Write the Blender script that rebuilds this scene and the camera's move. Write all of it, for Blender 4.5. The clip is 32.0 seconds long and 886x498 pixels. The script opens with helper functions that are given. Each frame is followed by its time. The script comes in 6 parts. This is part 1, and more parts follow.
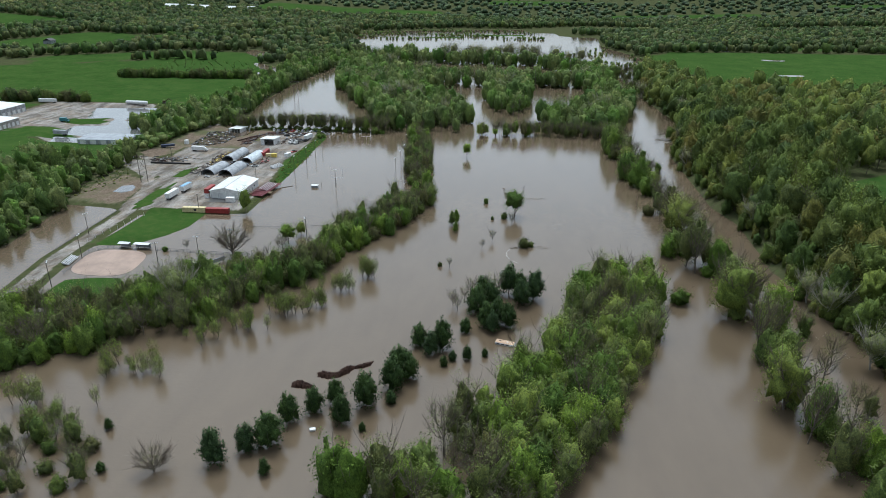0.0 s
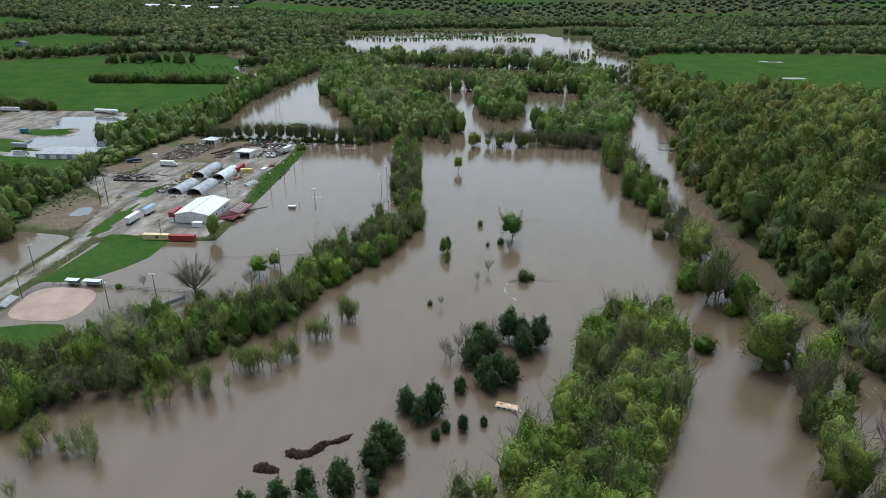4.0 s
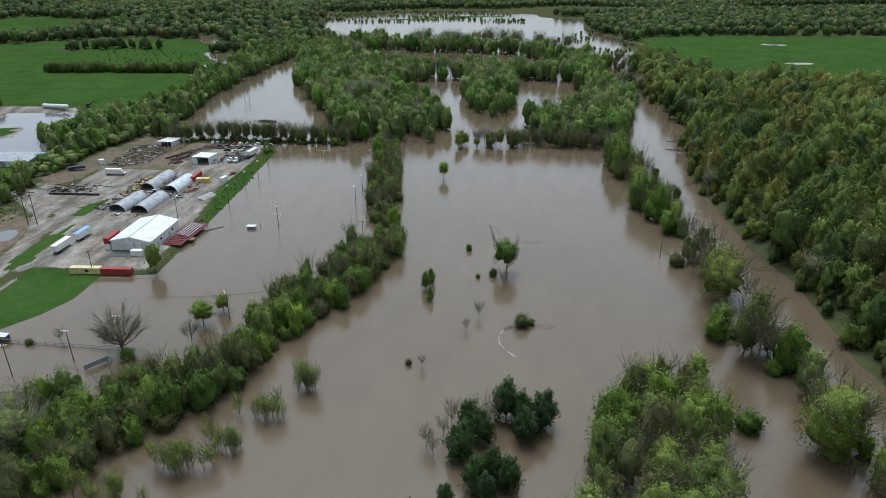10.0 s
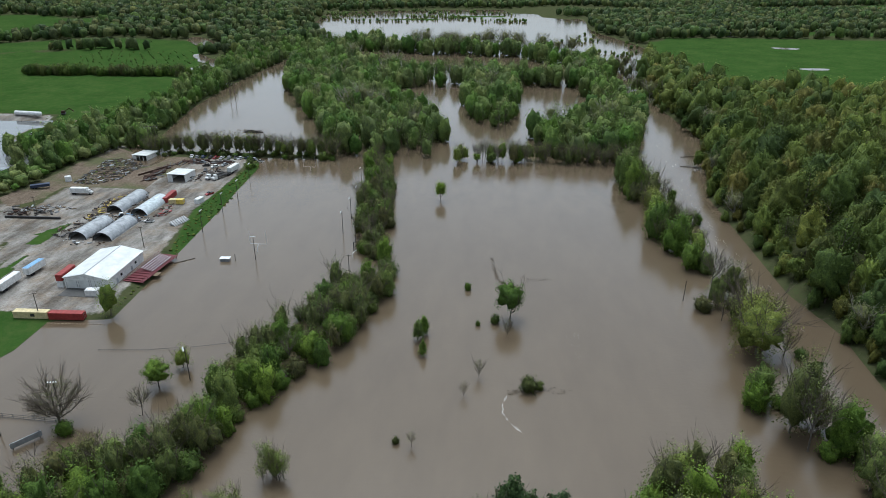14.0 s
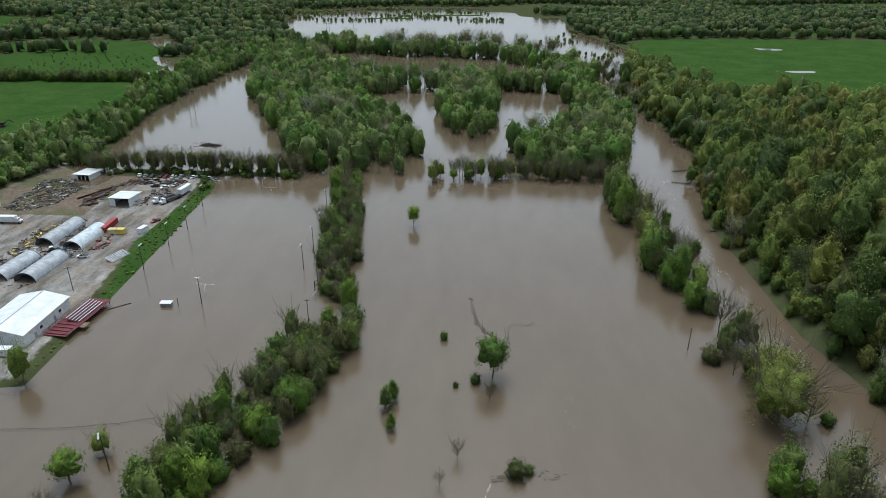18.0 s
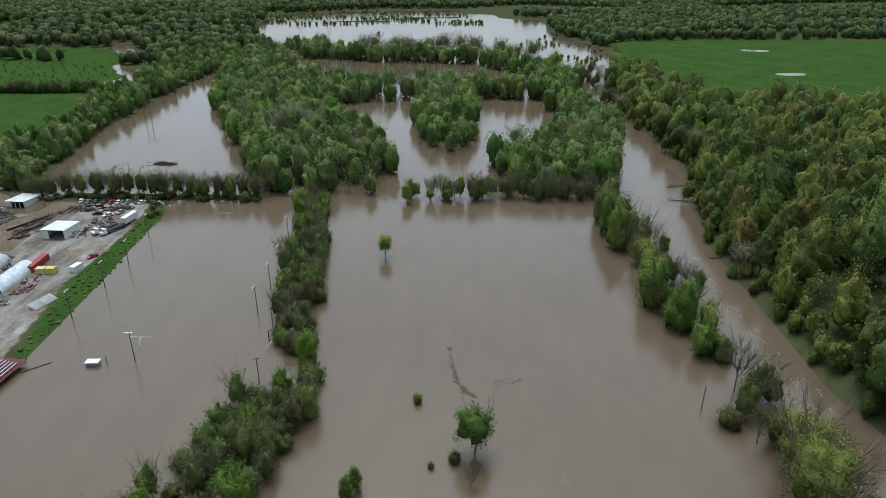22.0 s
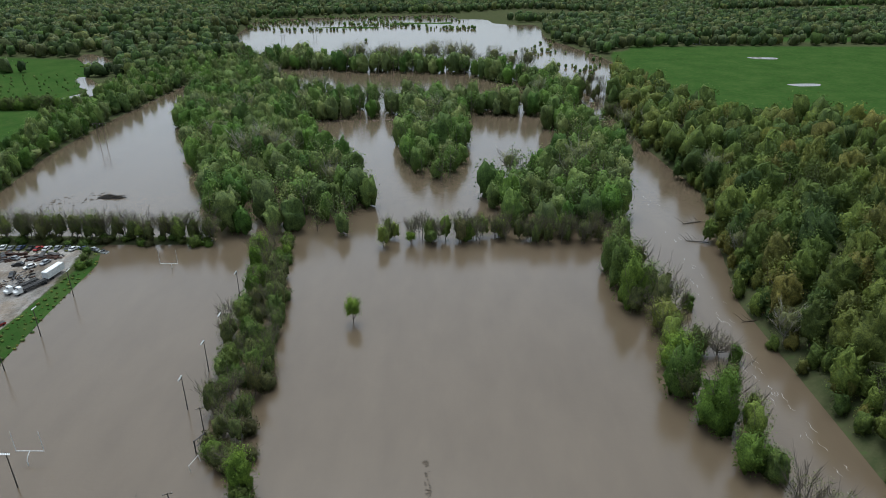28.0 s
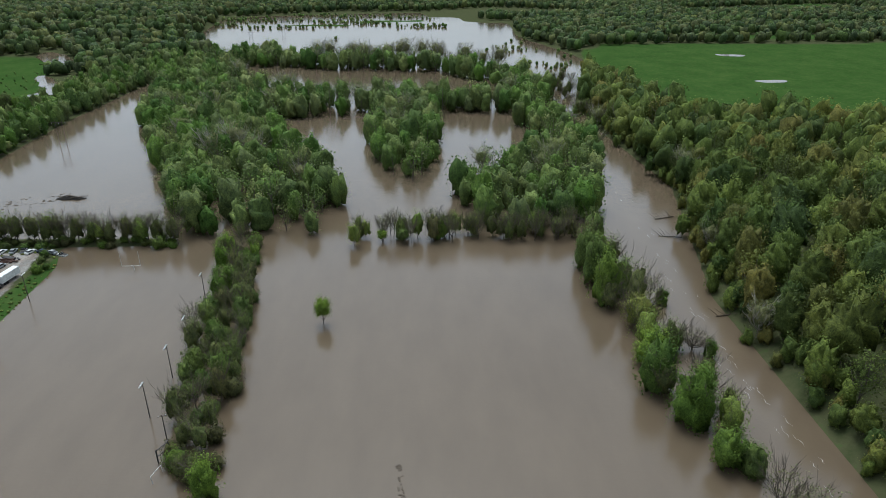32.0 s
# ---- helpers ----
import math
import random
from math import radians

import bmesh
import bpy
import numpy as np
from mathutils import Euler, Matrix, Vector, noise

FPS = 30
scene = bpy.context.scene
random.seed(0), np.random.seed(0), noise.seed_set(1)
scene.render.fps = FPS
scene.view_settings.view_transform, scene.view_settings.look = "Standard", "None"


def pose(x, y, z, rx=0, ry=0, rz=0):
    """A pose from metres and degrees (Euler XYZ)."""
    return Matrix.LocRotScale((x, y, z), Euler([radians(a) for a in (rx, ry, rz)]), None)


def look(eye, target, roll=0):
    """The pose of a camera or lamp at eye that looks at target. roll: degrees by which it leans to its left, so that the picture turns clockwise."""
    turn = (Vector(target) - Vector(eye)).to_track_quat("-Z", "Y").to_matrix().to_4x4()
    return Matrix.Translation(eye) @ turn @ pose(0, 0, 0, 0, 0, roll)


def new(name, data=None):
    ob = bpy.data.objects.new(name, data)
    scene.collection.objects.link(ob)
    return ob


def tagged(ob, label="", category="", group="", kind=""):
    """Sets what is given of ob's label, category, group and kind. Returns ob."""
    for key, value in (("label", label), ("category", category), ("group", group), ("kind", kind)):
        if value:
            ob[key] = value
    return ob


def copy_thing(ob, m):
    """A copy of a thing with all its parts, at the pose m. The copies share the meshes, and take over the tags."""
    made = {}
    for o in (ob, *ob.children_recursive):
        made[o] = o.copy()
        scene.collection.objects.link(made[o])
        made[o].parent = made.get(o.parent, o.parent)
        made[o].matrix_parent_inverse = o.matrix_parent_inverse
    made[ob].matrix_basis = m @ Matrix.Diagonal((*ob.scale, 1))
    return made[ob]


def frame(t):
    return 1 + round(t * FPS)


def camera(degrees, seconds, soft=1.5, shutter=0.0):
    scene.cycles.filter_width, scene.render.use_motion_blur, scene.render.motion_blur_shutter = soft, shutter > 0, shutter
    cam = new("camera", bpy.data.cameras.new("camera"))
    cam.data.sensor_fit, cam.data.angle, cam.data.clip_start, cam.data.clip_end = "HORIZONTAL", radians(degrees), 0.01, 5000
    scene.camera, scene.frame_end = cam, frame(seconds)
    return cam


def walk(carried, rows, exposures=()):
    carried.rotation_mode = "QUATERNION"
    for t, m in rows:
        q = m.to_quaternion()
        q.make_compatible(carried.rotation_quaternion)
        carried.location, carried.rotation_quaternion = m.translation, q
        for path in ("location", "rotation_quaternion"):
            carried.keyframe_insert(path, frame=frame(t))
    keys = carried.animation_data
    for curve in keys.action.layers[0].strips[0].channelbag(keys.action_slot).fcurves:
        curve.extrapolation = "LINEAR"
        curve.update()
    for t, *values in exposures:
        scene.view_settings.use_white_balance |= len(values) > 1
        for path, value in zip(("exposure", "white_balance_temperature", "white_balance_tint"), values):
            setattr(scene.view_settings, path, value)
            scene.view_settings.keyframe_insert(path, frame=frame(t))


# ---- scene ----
cam = camera(68.0, 32.0, soft=0.9)
PATH = [
    (0, (8.404, -16.155, 115.583), (8.201, -14.321, 114.812), 0.2),
    (0.5, (7.831, -10.925, 115.319), (7.633, -9.091, 114.548), 0.0),
    (1, (7.214, -6.006, 115.173), (7.02, -4.171, 114.401), 0.0),
    (1.5, (6.626, -1.444, 115.115), (6.436, 0.392, 114.344), 0.1),
    (2, (6.094, 2.845, 115.194), (5.909, 4.681, 114.422), 0.1),
    (2.5, (5.508, 6.77, 115.377), (5.326, 8.606, 114.605), 0.0),
    (3, (5.042, 10.933, 115.577), (4.865, 12.769, 114.805), 0.0),
    (3.5, (4.689, 15.129, 115.793), (4.516, 16.966, 115.02), 0.1),
    (5.5, (3.797, 31.496, 117.423), (3.625, 33.33, 116.643), 0.1),
    (6, (3.686, 35.5, 117.527), (3.513, 37.333, 116.746), 0.0),
    (6.5, (3.824, 39.637, 117.426), (3.648, 41.47, 116.646), -0.0),
    (7, (4.006, 43.927, 117.269), (3.831, 45.762, 116.492), -0.0),
    (7.5, (3.925, 48.117, 117.122), (3.751, 49.951, 116.345), -0.1),
    (8, (3.684, 52.519, 117.086), (3.513, 54.353, 116.307), -0.2),
    (8.5, (3.248, 56.834, 117.17), (3.081, 58.666, 116.385), -0.2),
    (9, (2.83, 61.265, 117.338), (2.667, 63.09, 116.536), -0.0),
    (9.5, (2.536, 65.385, 117.425), (2.392, 67.203, 116.604), -0.0),
    (10, (2.345, 69.606, 117.556), (2.208, 71.421, 116.727), 0.0),
    (10.5, (2.12, 73.816, 117.696), (1.983, 75.631, 116.866), 0.0),
    (11, (1.885, 78.163, 117.833), (1.748, 79.977, 117.003), 0.0),
    (11.5, (1.765, 82.599, 118.106), (1.635, 84.413, 117.274), 0.0),
    (12, (1.62, 87.032, 118.286), (1.494, 88.846, 117.454), 0.1),
    (12.5, (1.373, 91.471, 118.442), (1.249, 93.286, 117.609), 0.1),
    (13, (1.136, 95.959, 118.544), (1.009, 97.773, 117.71), 0.2),
    (13.5, (1.08, 100.445, 118.709), (0.95, 102.258, 117.874), 0.2),
    (14, (0.94, 104.933, 118.906), (0.806, 106.745, 118.07), 0.3),
    (14.5, (0.879, 109.335, 119.129), (0.756, 111.147, 118.292), 0.3),
    (15, (0.817, 113.565, 119.336), (0.733, 115.379, 118.499), 0.4),
    (15.5, (0.766, 117.877, 119.442), (0.699, 119.691, 118.604), 0.4),
    (17.5, (0.718, 135.689, 120.002), (0.646, 137.501, 119.158), 0.5),
    (18, (0.764, 140.254, 120.048), (0.694, 142.066, 119.203), 0.5),
    (18.5, (0.848, 144.777, 120.017), (0.782, 146.588, 119.171), 0.6),
    (19, (1.171, 149.018, 119.942), (1.11, 150.829, 119.096), 0.5),
    (19.5, (1.358, 153.375, 120.033), (1.307, 155.187, 119.188), 0.5),
    (20, (1.478, 157.944, 120.105), (1.436, 159.756, 119.258), 0.6),
    (20.5, (1.732, 162.416, 119.928), (1.689, 164.227, 119.082), 0.5),
    (21, (2.15, 166.554, 119.498), (2.105, 168.367, 118.654), 0.4),
    (21.5, (2.591, 170.816, 119.113), (2.557, 172.629, 118.271), 0.3),
    (22, (2.91, 174.915, 118.627), (2.89, 176.729, 117.786), 0.2),
    (22.5, (3.165, 179.223, 118.191), (3.147, 181.039, 117.352), 0.2),
    (23, (3.491, 183.612, 117.868), (3.486, 185.429, 117.032), 0.2),
    (23.5, (4.319, 187.695, 117.835), (4.333, 189.511, 116.997), 0.2),
    (24, (5.19, 191.557, 117.754), (5.203, 193.374, 116.918), 0.1),
    (24.5, (5.675, 195.619, 117.728), (5.684, 197.437, 116.893), 0.1),
    (26.5, (7.106, 214.117, 118.021), (7.102, 215.933, 117.184), -0.1),
    (27, (7.106, 218.033, 118.336), (7.1, 219.85, 117.5), -0.1),
    (27.5, (7.506, 222.247, 118.503), (7.499, 224.064, 117.668), -0.1),
    (28, (8.08, 225.798, 118.551), (8.072, 227.615, 117.716), -0.0),
    (28.5, (8.197, 228.096, 118.407), (8.192, 229.912, 117.571), 0.0),
    (29, (8.313, 229.367, 118.241), (8.315, 231.184, 117.403), 0.0),
    (29.5, (8.533, 229.735, 117.958), (8.547, 231.551, 117.12), 0.2),
    (30, (8.664, 229.817, 117.556), (8.694, 231.632, 116.717), 0.2),
    (30.5, (8.841, 229.786, 117.101), (8.882, 231.601, 116.264), 0.3),
    (31, (8.823, 229.733, 116.68), (8.876, 231.548, 115.843), 0.3),
    (31.5, (8.767, 229.811, 116.334), (8.83, 231.626, 115.497), 0.3),
    (32, (8.834, 229.859, 116.152), (8.905, 231.674, 115.315), 0.3),
]
walk(cam, [(t, look(eye, target, roll)) for t, eye, target, roll in PATH], exposures=[(0.0, 0.53, 5690.0, 3.2), (9.0, 0.44, 5690.0, 3.2), (18.0, 0.38, 5690.0, 3.2), (32.0, 0.41, 5690.0, 3.2)])

# ---- world and sun: an even overcast sky ----
world = bpy.data.worlds.new("overcast")
scene.world = world
world.use_nodes = True
wn, wl = world.node_tree.nodes, world.node_tree.links
sky = wn.new("ShaderNodeTexSky")
sky.sky_type = "NISHITA"
sky.sun_disc = False
sky.sun_elevation, sky.sun_rotation = radians(70), radians(-12)
sky.air_density, sky.dust_density, sky.ozone_density = 1.0, 4.0, 1.0
grey = wn.new("ShaderNodeHueSaturation")
grey.inputs["Saturation"].default_value = 0.3
wl.new(sky.outputs[0], grey.inputs["Color"])
wl.new(grey.outputs[0], wn["Background"].inputs[0])
wn["Background"].inputs[1].default_value = 0.15
sun = new("sun", bpy.data.lights.new("sun", "SUN"))
sun.data.energy, sun.data.angle, sun.data.color = 1.45, radians(28), (1.0, 0.97, 0.92)
sun.matrix_world = look((-38, 178, 500), (0, 0, 0))

rng = np.random.default_rng(7)


# ---- materials ----
def shader(name, rough=0.8, spec=0.3, metal=0.0):
    m = bpy.data.materials.new(name)
    m.use_nodes = True
    b = m.node_tree.nodes["Principled BSDF"]
    b.inputs["Roughness"].default_value = rough
    b.inputs["Specular IOR Level"].default_value = spec
    b.inputs["Metallic"].default_value = metal
    return m, m.node_tree.nodes, m.node_tree.links, b


def coords(n, l, scale, kind="Object"):
    tc, mp = n.new("ShaderNodeTexCoord"), n.new("ShaderNodeMapping")
    mp.inputs["Scale"].default_value = scale if isinstance(scale, tuple) else (scale,) * 3
    l.new(tc.outputs[kind], mp.inputs[0])
    return mp.outputs[0]


def world_pos(n, l, scale):
    g, mp = n.new("ShaderNodeNewGeometry"), n.new("ShaderNodeMapping")
    mp.inputs["Scale"].default_value = scale if isinstance(scale, tuple) else (scale,) * 3
    l.new(g.outputs["Position"], mp.inputs[0])
    return mp.outputs[0]


def noise_tex(n, l, vec, scale=1.0, detail=4.0, rough=0.55):
    t = n.new("ShaderNodeTexNoise")
    t.inputs["Scale"].default_value, t.inputs["Detail"].default_value, t.inputs["Roughness"].default_value = scale, detail, rough
    l.new(vec, t.inputs["Vector"])
    return t.outputs["Fac"]


def ramp(n, l, fac, stops):
    r = n.new("ShaderNodeValToRGB")
    while len(r.color_ramp.elements) < len(stops):
        r.color_ramp.elements.new(0.5)
    for e, (p, c) in zip(r.color_ramp.elements, stops):
        e.position, e.color = p, (*c, 1)
    l.new(fac, r.inputs[0])
    return r.outputs[0]


def mix(n, l, fac, a, b, blend="MIX"):
    x = n.new("ShaderNodeMix")
    x.data_type, x.blend_type = "RGBA", blend
    for sock, v in ((x.inputs[0], fac), (x.inputs[6], a), (x.inputs[7], b)):
        if isinstance(v, (int, float)):
            sock.default_value = v
        elif isinstance(v, tuple):
            sock.default_value = (*v, 1)
        else:
            l.new(v, sock)
    return x.outputs[2]


def bump(n, l, b, height, strength, distance):
    k = n.new("ShaderNodeBump")
    k.inputs["Strength"].default_value, k.inputs["Distance"].default_value = strength, distance
    l.new(height, k.inputs["Height"])
    l.new(k.outputs[0], b.inputs["Normal"])


def plain(name, color, rough=0.6, spec=0.4, metal=0.0, wear=0.25, scale=0.8):
    """Paint, metal or wood with dirt at two scales."""
    m, n, l, b = shader(name, rough, spec, metal)
    v = coords(n, l, 1.0)
    big, fine = noise_tex(n, l, v, scale, 3), noise_tex(n, l, v, scale * 9, 4)
    dark = tuple(c * (1 - wear) * 0.9 for c in color)
    c = ramp(n, l, big, [(0.35, dark), (0.62, color)])
    c = mix(n, l, wear * 0.6, c, ramp(n, l, fine, [(0.3, tuple(x * 0.55 for x in color)), (0.7, tuple(min(1, x * 1.1) for x in color))]))
    l.new(c, b.inputs["Base Color"])
    return m


def leaf_material(name, colors, source, spread=0.1, grain=2.4):
    """Leaves: the tree's own hue out of colors, each clump a little apart, and sprays of leaves in it with shaded gaps
    painted between. source: "object" or "tint".
    """
    m, n, l, b = shader(name, 0.75, 0.12)
    if source == "object":
        own = n.new("ShaderNodeObjectInfo").outputs["Random"]
    else:
        a = n.new("ShaderNodeAttribute")
        a.attribute_name = "tint"
        own = a.outputs["Fac"]
    isl = n.new("ShaderNodeNewGeometry").outputs["Random Per Island"]
    c = ramp(n, l, own, [(i / max(1, len(colors) - 1), k) for i, k in enumerate(colors)])
    c = mix(n, l, 1.0, c, ramp(n, l, isl, [(0.0, (1 - spread,) * 3), (0.6, (1.0, 1.0, 1.0)), (1.0, (1 + spread, 1 + spread, 1.0))]), "MULTIPLY")
    # mottled leaf sprays, and the shade between sprays and boughs, put into the colour
    spray_gaps = noise_tex(n, l, world_pos(n, l, (grain, grain, grain * 0.7)), 1.0, 3.0, 0.7)
    bough_gaps = noise_tex(n, l, world_pos(n, l, (grain * 0.24, grain * 0.24, grain * 0.16)), 1.0, 3.0, 0.6)
    c = mix(n, l, 1.0, c, ramp(n, l, spray_gaps, [(0.32, (0.6, 0.62, 0.6)), (0.5, (1.22, 1.22, 1.08)), (0.68, (1.75, 1.7, 1.3))]), "MULTIPLY")
    c = mix(n, l, 1.0, c, ramp(n, l, bough_gaps, [(0.36, (0.74, 0.78, 0.78)), (0.62, (1.28, 1.25, 1.08))]), "MULTIPLY")
    bump(n, l, b, spray_gaps, 0.8, 0.5 / grain)
    l.new(c, b.inputs["Base Color"])
    tr = n.new("ShaderNodeBsdfTranslucent")
    l.new(c, tr.inputs["Color"])
    ms = n.new("ShaderNodeMixShader")
    ms.inputs[0].default_value = 0.32 if source == "object" else 0.2
    l.new(b.outputs[0], ms.inputs[1])
    l.new(tr.outputs[0], ms.inputs[2])
    l.new(ms.outputs[0], n["Material Output"].inputs["Surface"])
    return m


def make_bark(name, a, c):
    m, n, l, b = shader(name, 0.9, 0.1)
    v = coords(n, l, (3, 3, 0.8))
    l.new(ramp(n, l, noise_tex(n, l, v, 2.0, 5), [(0.3, a), (0.7, c)]), b.inputs["Base Color"])
    return m


BARK = make_bark("grey_bark", (0.06, 0.05, 0.04), (0.17, 0.145, 0.12))
PALE_BARK = make_bark("pale_bark", (0.16, 0.14, 0.12), (0.42, 0.39, 0.34))
TWIG = make_bark("twigs", (0.075, 0.06, 0.048), (0.17, 0.14, 0.11))
GREENS = [(0.0891, 0.1436, 0.0261), (0.0640, 0.1063, 0.0288), (0.1349, 0.1968, 0.0353), (0.0823, 0.1170, 0.0391), (0.1372, 0.1755, 0.0587)]
OLIVES = [(0.0780, 0.0918, 0.0368), (0.1080, 0.1204, 0.0543), (0.0880, 0.1142, 0.0407), (0.1180, 0.1122, 0.0562)]
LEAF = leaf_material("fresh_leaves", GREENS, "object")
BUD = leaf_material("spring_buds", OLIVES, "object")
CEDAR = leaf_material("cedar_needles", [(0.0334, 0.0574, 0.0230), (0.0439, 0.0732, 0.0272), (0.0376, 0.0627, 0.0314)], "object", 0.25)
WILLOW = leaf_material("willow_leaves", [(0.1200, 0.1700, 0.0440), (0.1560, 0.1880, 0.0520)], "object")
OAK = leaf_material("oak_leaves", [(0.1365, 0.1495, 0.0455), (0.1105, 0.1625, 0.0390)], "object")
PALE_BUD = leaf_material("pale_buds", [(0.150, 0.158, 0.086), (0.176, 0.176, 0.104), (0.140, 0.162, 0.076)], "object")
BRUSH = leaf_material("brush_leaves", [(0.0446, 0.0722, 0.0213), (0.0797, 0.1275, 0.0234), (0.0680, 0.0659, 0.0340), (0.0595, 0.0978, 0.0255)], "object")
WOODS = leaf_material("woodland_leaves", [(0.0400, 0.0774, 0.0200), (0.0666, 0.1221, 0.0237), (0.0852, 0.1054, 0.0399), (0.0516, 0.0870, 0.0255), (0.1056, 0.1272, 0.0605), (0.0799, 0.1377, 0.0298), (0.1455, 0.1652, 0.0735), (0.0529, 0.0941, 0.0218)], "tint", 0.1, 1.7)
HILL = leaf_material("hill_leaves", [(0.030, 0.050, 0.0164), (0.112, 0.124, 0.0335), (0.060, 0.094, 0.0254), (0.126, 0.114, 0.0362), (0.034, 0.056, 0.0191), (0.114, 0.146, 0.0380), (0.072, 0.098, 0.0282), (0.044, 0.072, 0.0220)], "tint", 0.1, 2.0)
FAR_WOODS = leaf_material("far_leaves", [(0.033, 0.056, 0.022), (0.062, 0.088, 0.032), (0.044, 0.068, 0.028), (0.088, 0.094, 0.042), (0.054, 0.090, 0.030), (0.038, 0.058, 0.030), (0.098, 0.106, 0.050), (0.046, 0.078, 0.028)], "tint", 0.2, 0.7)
# greens of the farthest hills, with a slight blue distance haze mixed in
HORIZON = leaf_material("hazed_horizon_leaves", [(0.036, 0.060, 0.034), (0.052, 0.080, 0.042), (0.042, 0.062, 0.040), (0.066, 0.084, 0.050)], "tint", 0.2, 0.35)


# muddy flood water
def water_material():
    m, n, l, b = shader("flood_water", 0.11, 0.5)
    b.inputs["IOR"].default_value = 1.5
    swirl = noise_tex(n, l, world_pos(n, l, (0.012, 0.006, 0.01)), 1.0, 5, 0.6)
    streak = noise_tex(n, l, world_pos(n, l, (0.09, 0.03, 0.05)), 1.0, 4, 0.6)
    c = ramp(n, l, swirl, [(0.3, (0.086, 0.063, 0.040)), (0.7, (0.112, 0.084, 0.055))])
    c = mix(n, l, 0.25, c, ramp(n, l, streak, [(0.3, (0.07, 0.052, 0.033)), (0.75, (0.122, 0.093, 0.062))]))
    l.new(c, b.inputs["Base Color"])
    # wind ripples over a slow swell
    ripple = noise_tex(n, l, world_pos(n, l, (0.45, 0.75, 0.5)), 1.0, 5, 0.65)
    calm = noise_tex(n, l, world_pos(n, l, (0.022, 0.012, 0.02)), 1.0, 3, 0.5)
    h = n.new("ShaderNodeMath")
    h.operation = "MULTIPLY"
    l.new(ripple, h.inputs[0])
    l.new(ramp(n, l, calm, [(0.38, (0.35, 0.35, 0.35)), (0.62, (1.0, 1.0, 1.0))]), h.inputs[1])
    bump(n, l, b, h.outputs[0], 0.35, 0.16)
    return m


WATER = water_material()


def ground_material():
    m, n, l, b = shader("ground", 1.0, 0.0)
    zone = n.new("ShaderNodeAttribute")
    zone.attribute_name = "zone"
    sep = n.new("ShaderNodeSeparateColor")
    l.new(zone.outputs["Color"], sep.inputs[0])
    big = noise_tex(n, l, world_pos(n, l, 0.035), 1.0, 5, 0.6)
    mid = noise_tex(n, l, world_pos(n, l, 0.22), 1.0, 5, 0.65)
    fine = noise_tex(n, l, world_pos(n, l, 2.2), 1.0, 4, 0.7)
    litter = ramp(n, l, mid, [(0.3, (0.034, 0.046, 0.018)), (0.55, (0.06, 0.062, 0.03)), (0.75, (0.045, 0.078, 0.022))])
    grass = mix(n, l, 0.35, ramp(n, l, big, [(0.3, (0.023, 0.054, 0.012)), (0.5, (0.032, 0.070, 0.015)), (0.72, (0.048, 0.084, 0.021))]),
                ramp(n, l, fine, [(0.3, (0.016, 0.034, 0.008)), (0.7, (0.042, 0.078, 0.017))]))
    gravel = mix(n, l, 0.45, ramp(n, l, mid, [(0.28, (0.10, 0.09, 0.076)), (0.48, (0.195, 0.18, 0.16)), (0.75, (0.30, 0.285, 0.265))]),
                 ramp(n, l, fine, [(0.3, (0.14, 0.128, 0.114)), (0.7, (0.33, 0.315, 0.295))]))
    dirt = mix(n, l, 0.4, ramp(n, l, mid, [(0.3, (0.10, 0.076, 0.056)), (0.7, (0.19, 0.152, 0.115))]),
               ramp(n, l, fine, [(0.3, (0.08, 0.06, 0.043)), (0.7, (0.19, 0.15, 0.115))]))
    # ragged borders between the zones
    def edge(sock):
        a = n.new("ShaderNodeMath")
        a.operation = "MULTIPLY_ADD"
        l.new(mid, a.inputs[0])
        a.inputs[1].default_value = 0.7
        s = n.new("ShaderNodeMath")
        s.operation = "ADD"
        s.inputs[1].default_value = -0.35
        l.new(sock, s.inputs[0])
        l.new(s.outputs[0], a.inputs[2])
        r = n.new("ShaderNodeMapRange")
        r.inputs["From Min"].default_value, r.inputs["From Max"].default_value = 0.4, 0.6
        l.new(a.outputs[0], r.inputs["Value"])
        return r.outputs[0]

    grass = mix(n, l, ramp(n, l, mid, [(0.45, (0, 0, 0)), (0.7, (0.35, 0.35, 0.35))]), grass, (0.075, 0.085, 0.03))
    gravel = mix(n, l, ramp(n, l, big, [(0.4, (0, 0, 0)), (0.62, (0.6, 0.6, 0.6))]), gravel, (0.13, 0.118, 0.105))
    # brown mud worked into the gravel, and the smear of wheel tracks along the lanes
    mud = noise_tex(n, l, world_pos(n, l, (0.075, 0.06, 0.07)), 1.0, 6, 0.7)
    gravel = mix(n, l, ramp(n, l, mud, [(0.46, (0, 0, 0)), (0.6, (0.75, 0.75, 0.75))]), gravel, (0.15, 0.118, 0.088))
    lane = noise_tex(n, l, world_pos(n, l, (0.16, 0.045, 0.1)), 1.0, 5, 0.6)
    gravel = mix(n, l, 1.0, gravel, ramp(n, l, lane, [(0.38, (0.62, 0.61, 0.59)), (0.5, (0.98, 0.98, 0.98)), (0.64, (1.35, 1.35, 1.35))]), "MULTIPLY")
    chips = noise_tex(n, l, world_pos(n, l, 0.9), 1.0, 4, 0.75)
    gravel = mix(n, l, 1.0, gravel, ramp(n, l, chips, [(0.36, (0.78, 0.77, 0.76)), (0.52, (1.05, 1.05, 1.05))]), "MULTIPLY")
    dirt = mix(n, l, 1.0, dirt, ramp(n, l, chips, [(0.36, (0.6, 0.58, 0.56)), (0.55, (1.05, 1.05, 1.05))]), "MULTIPLY")
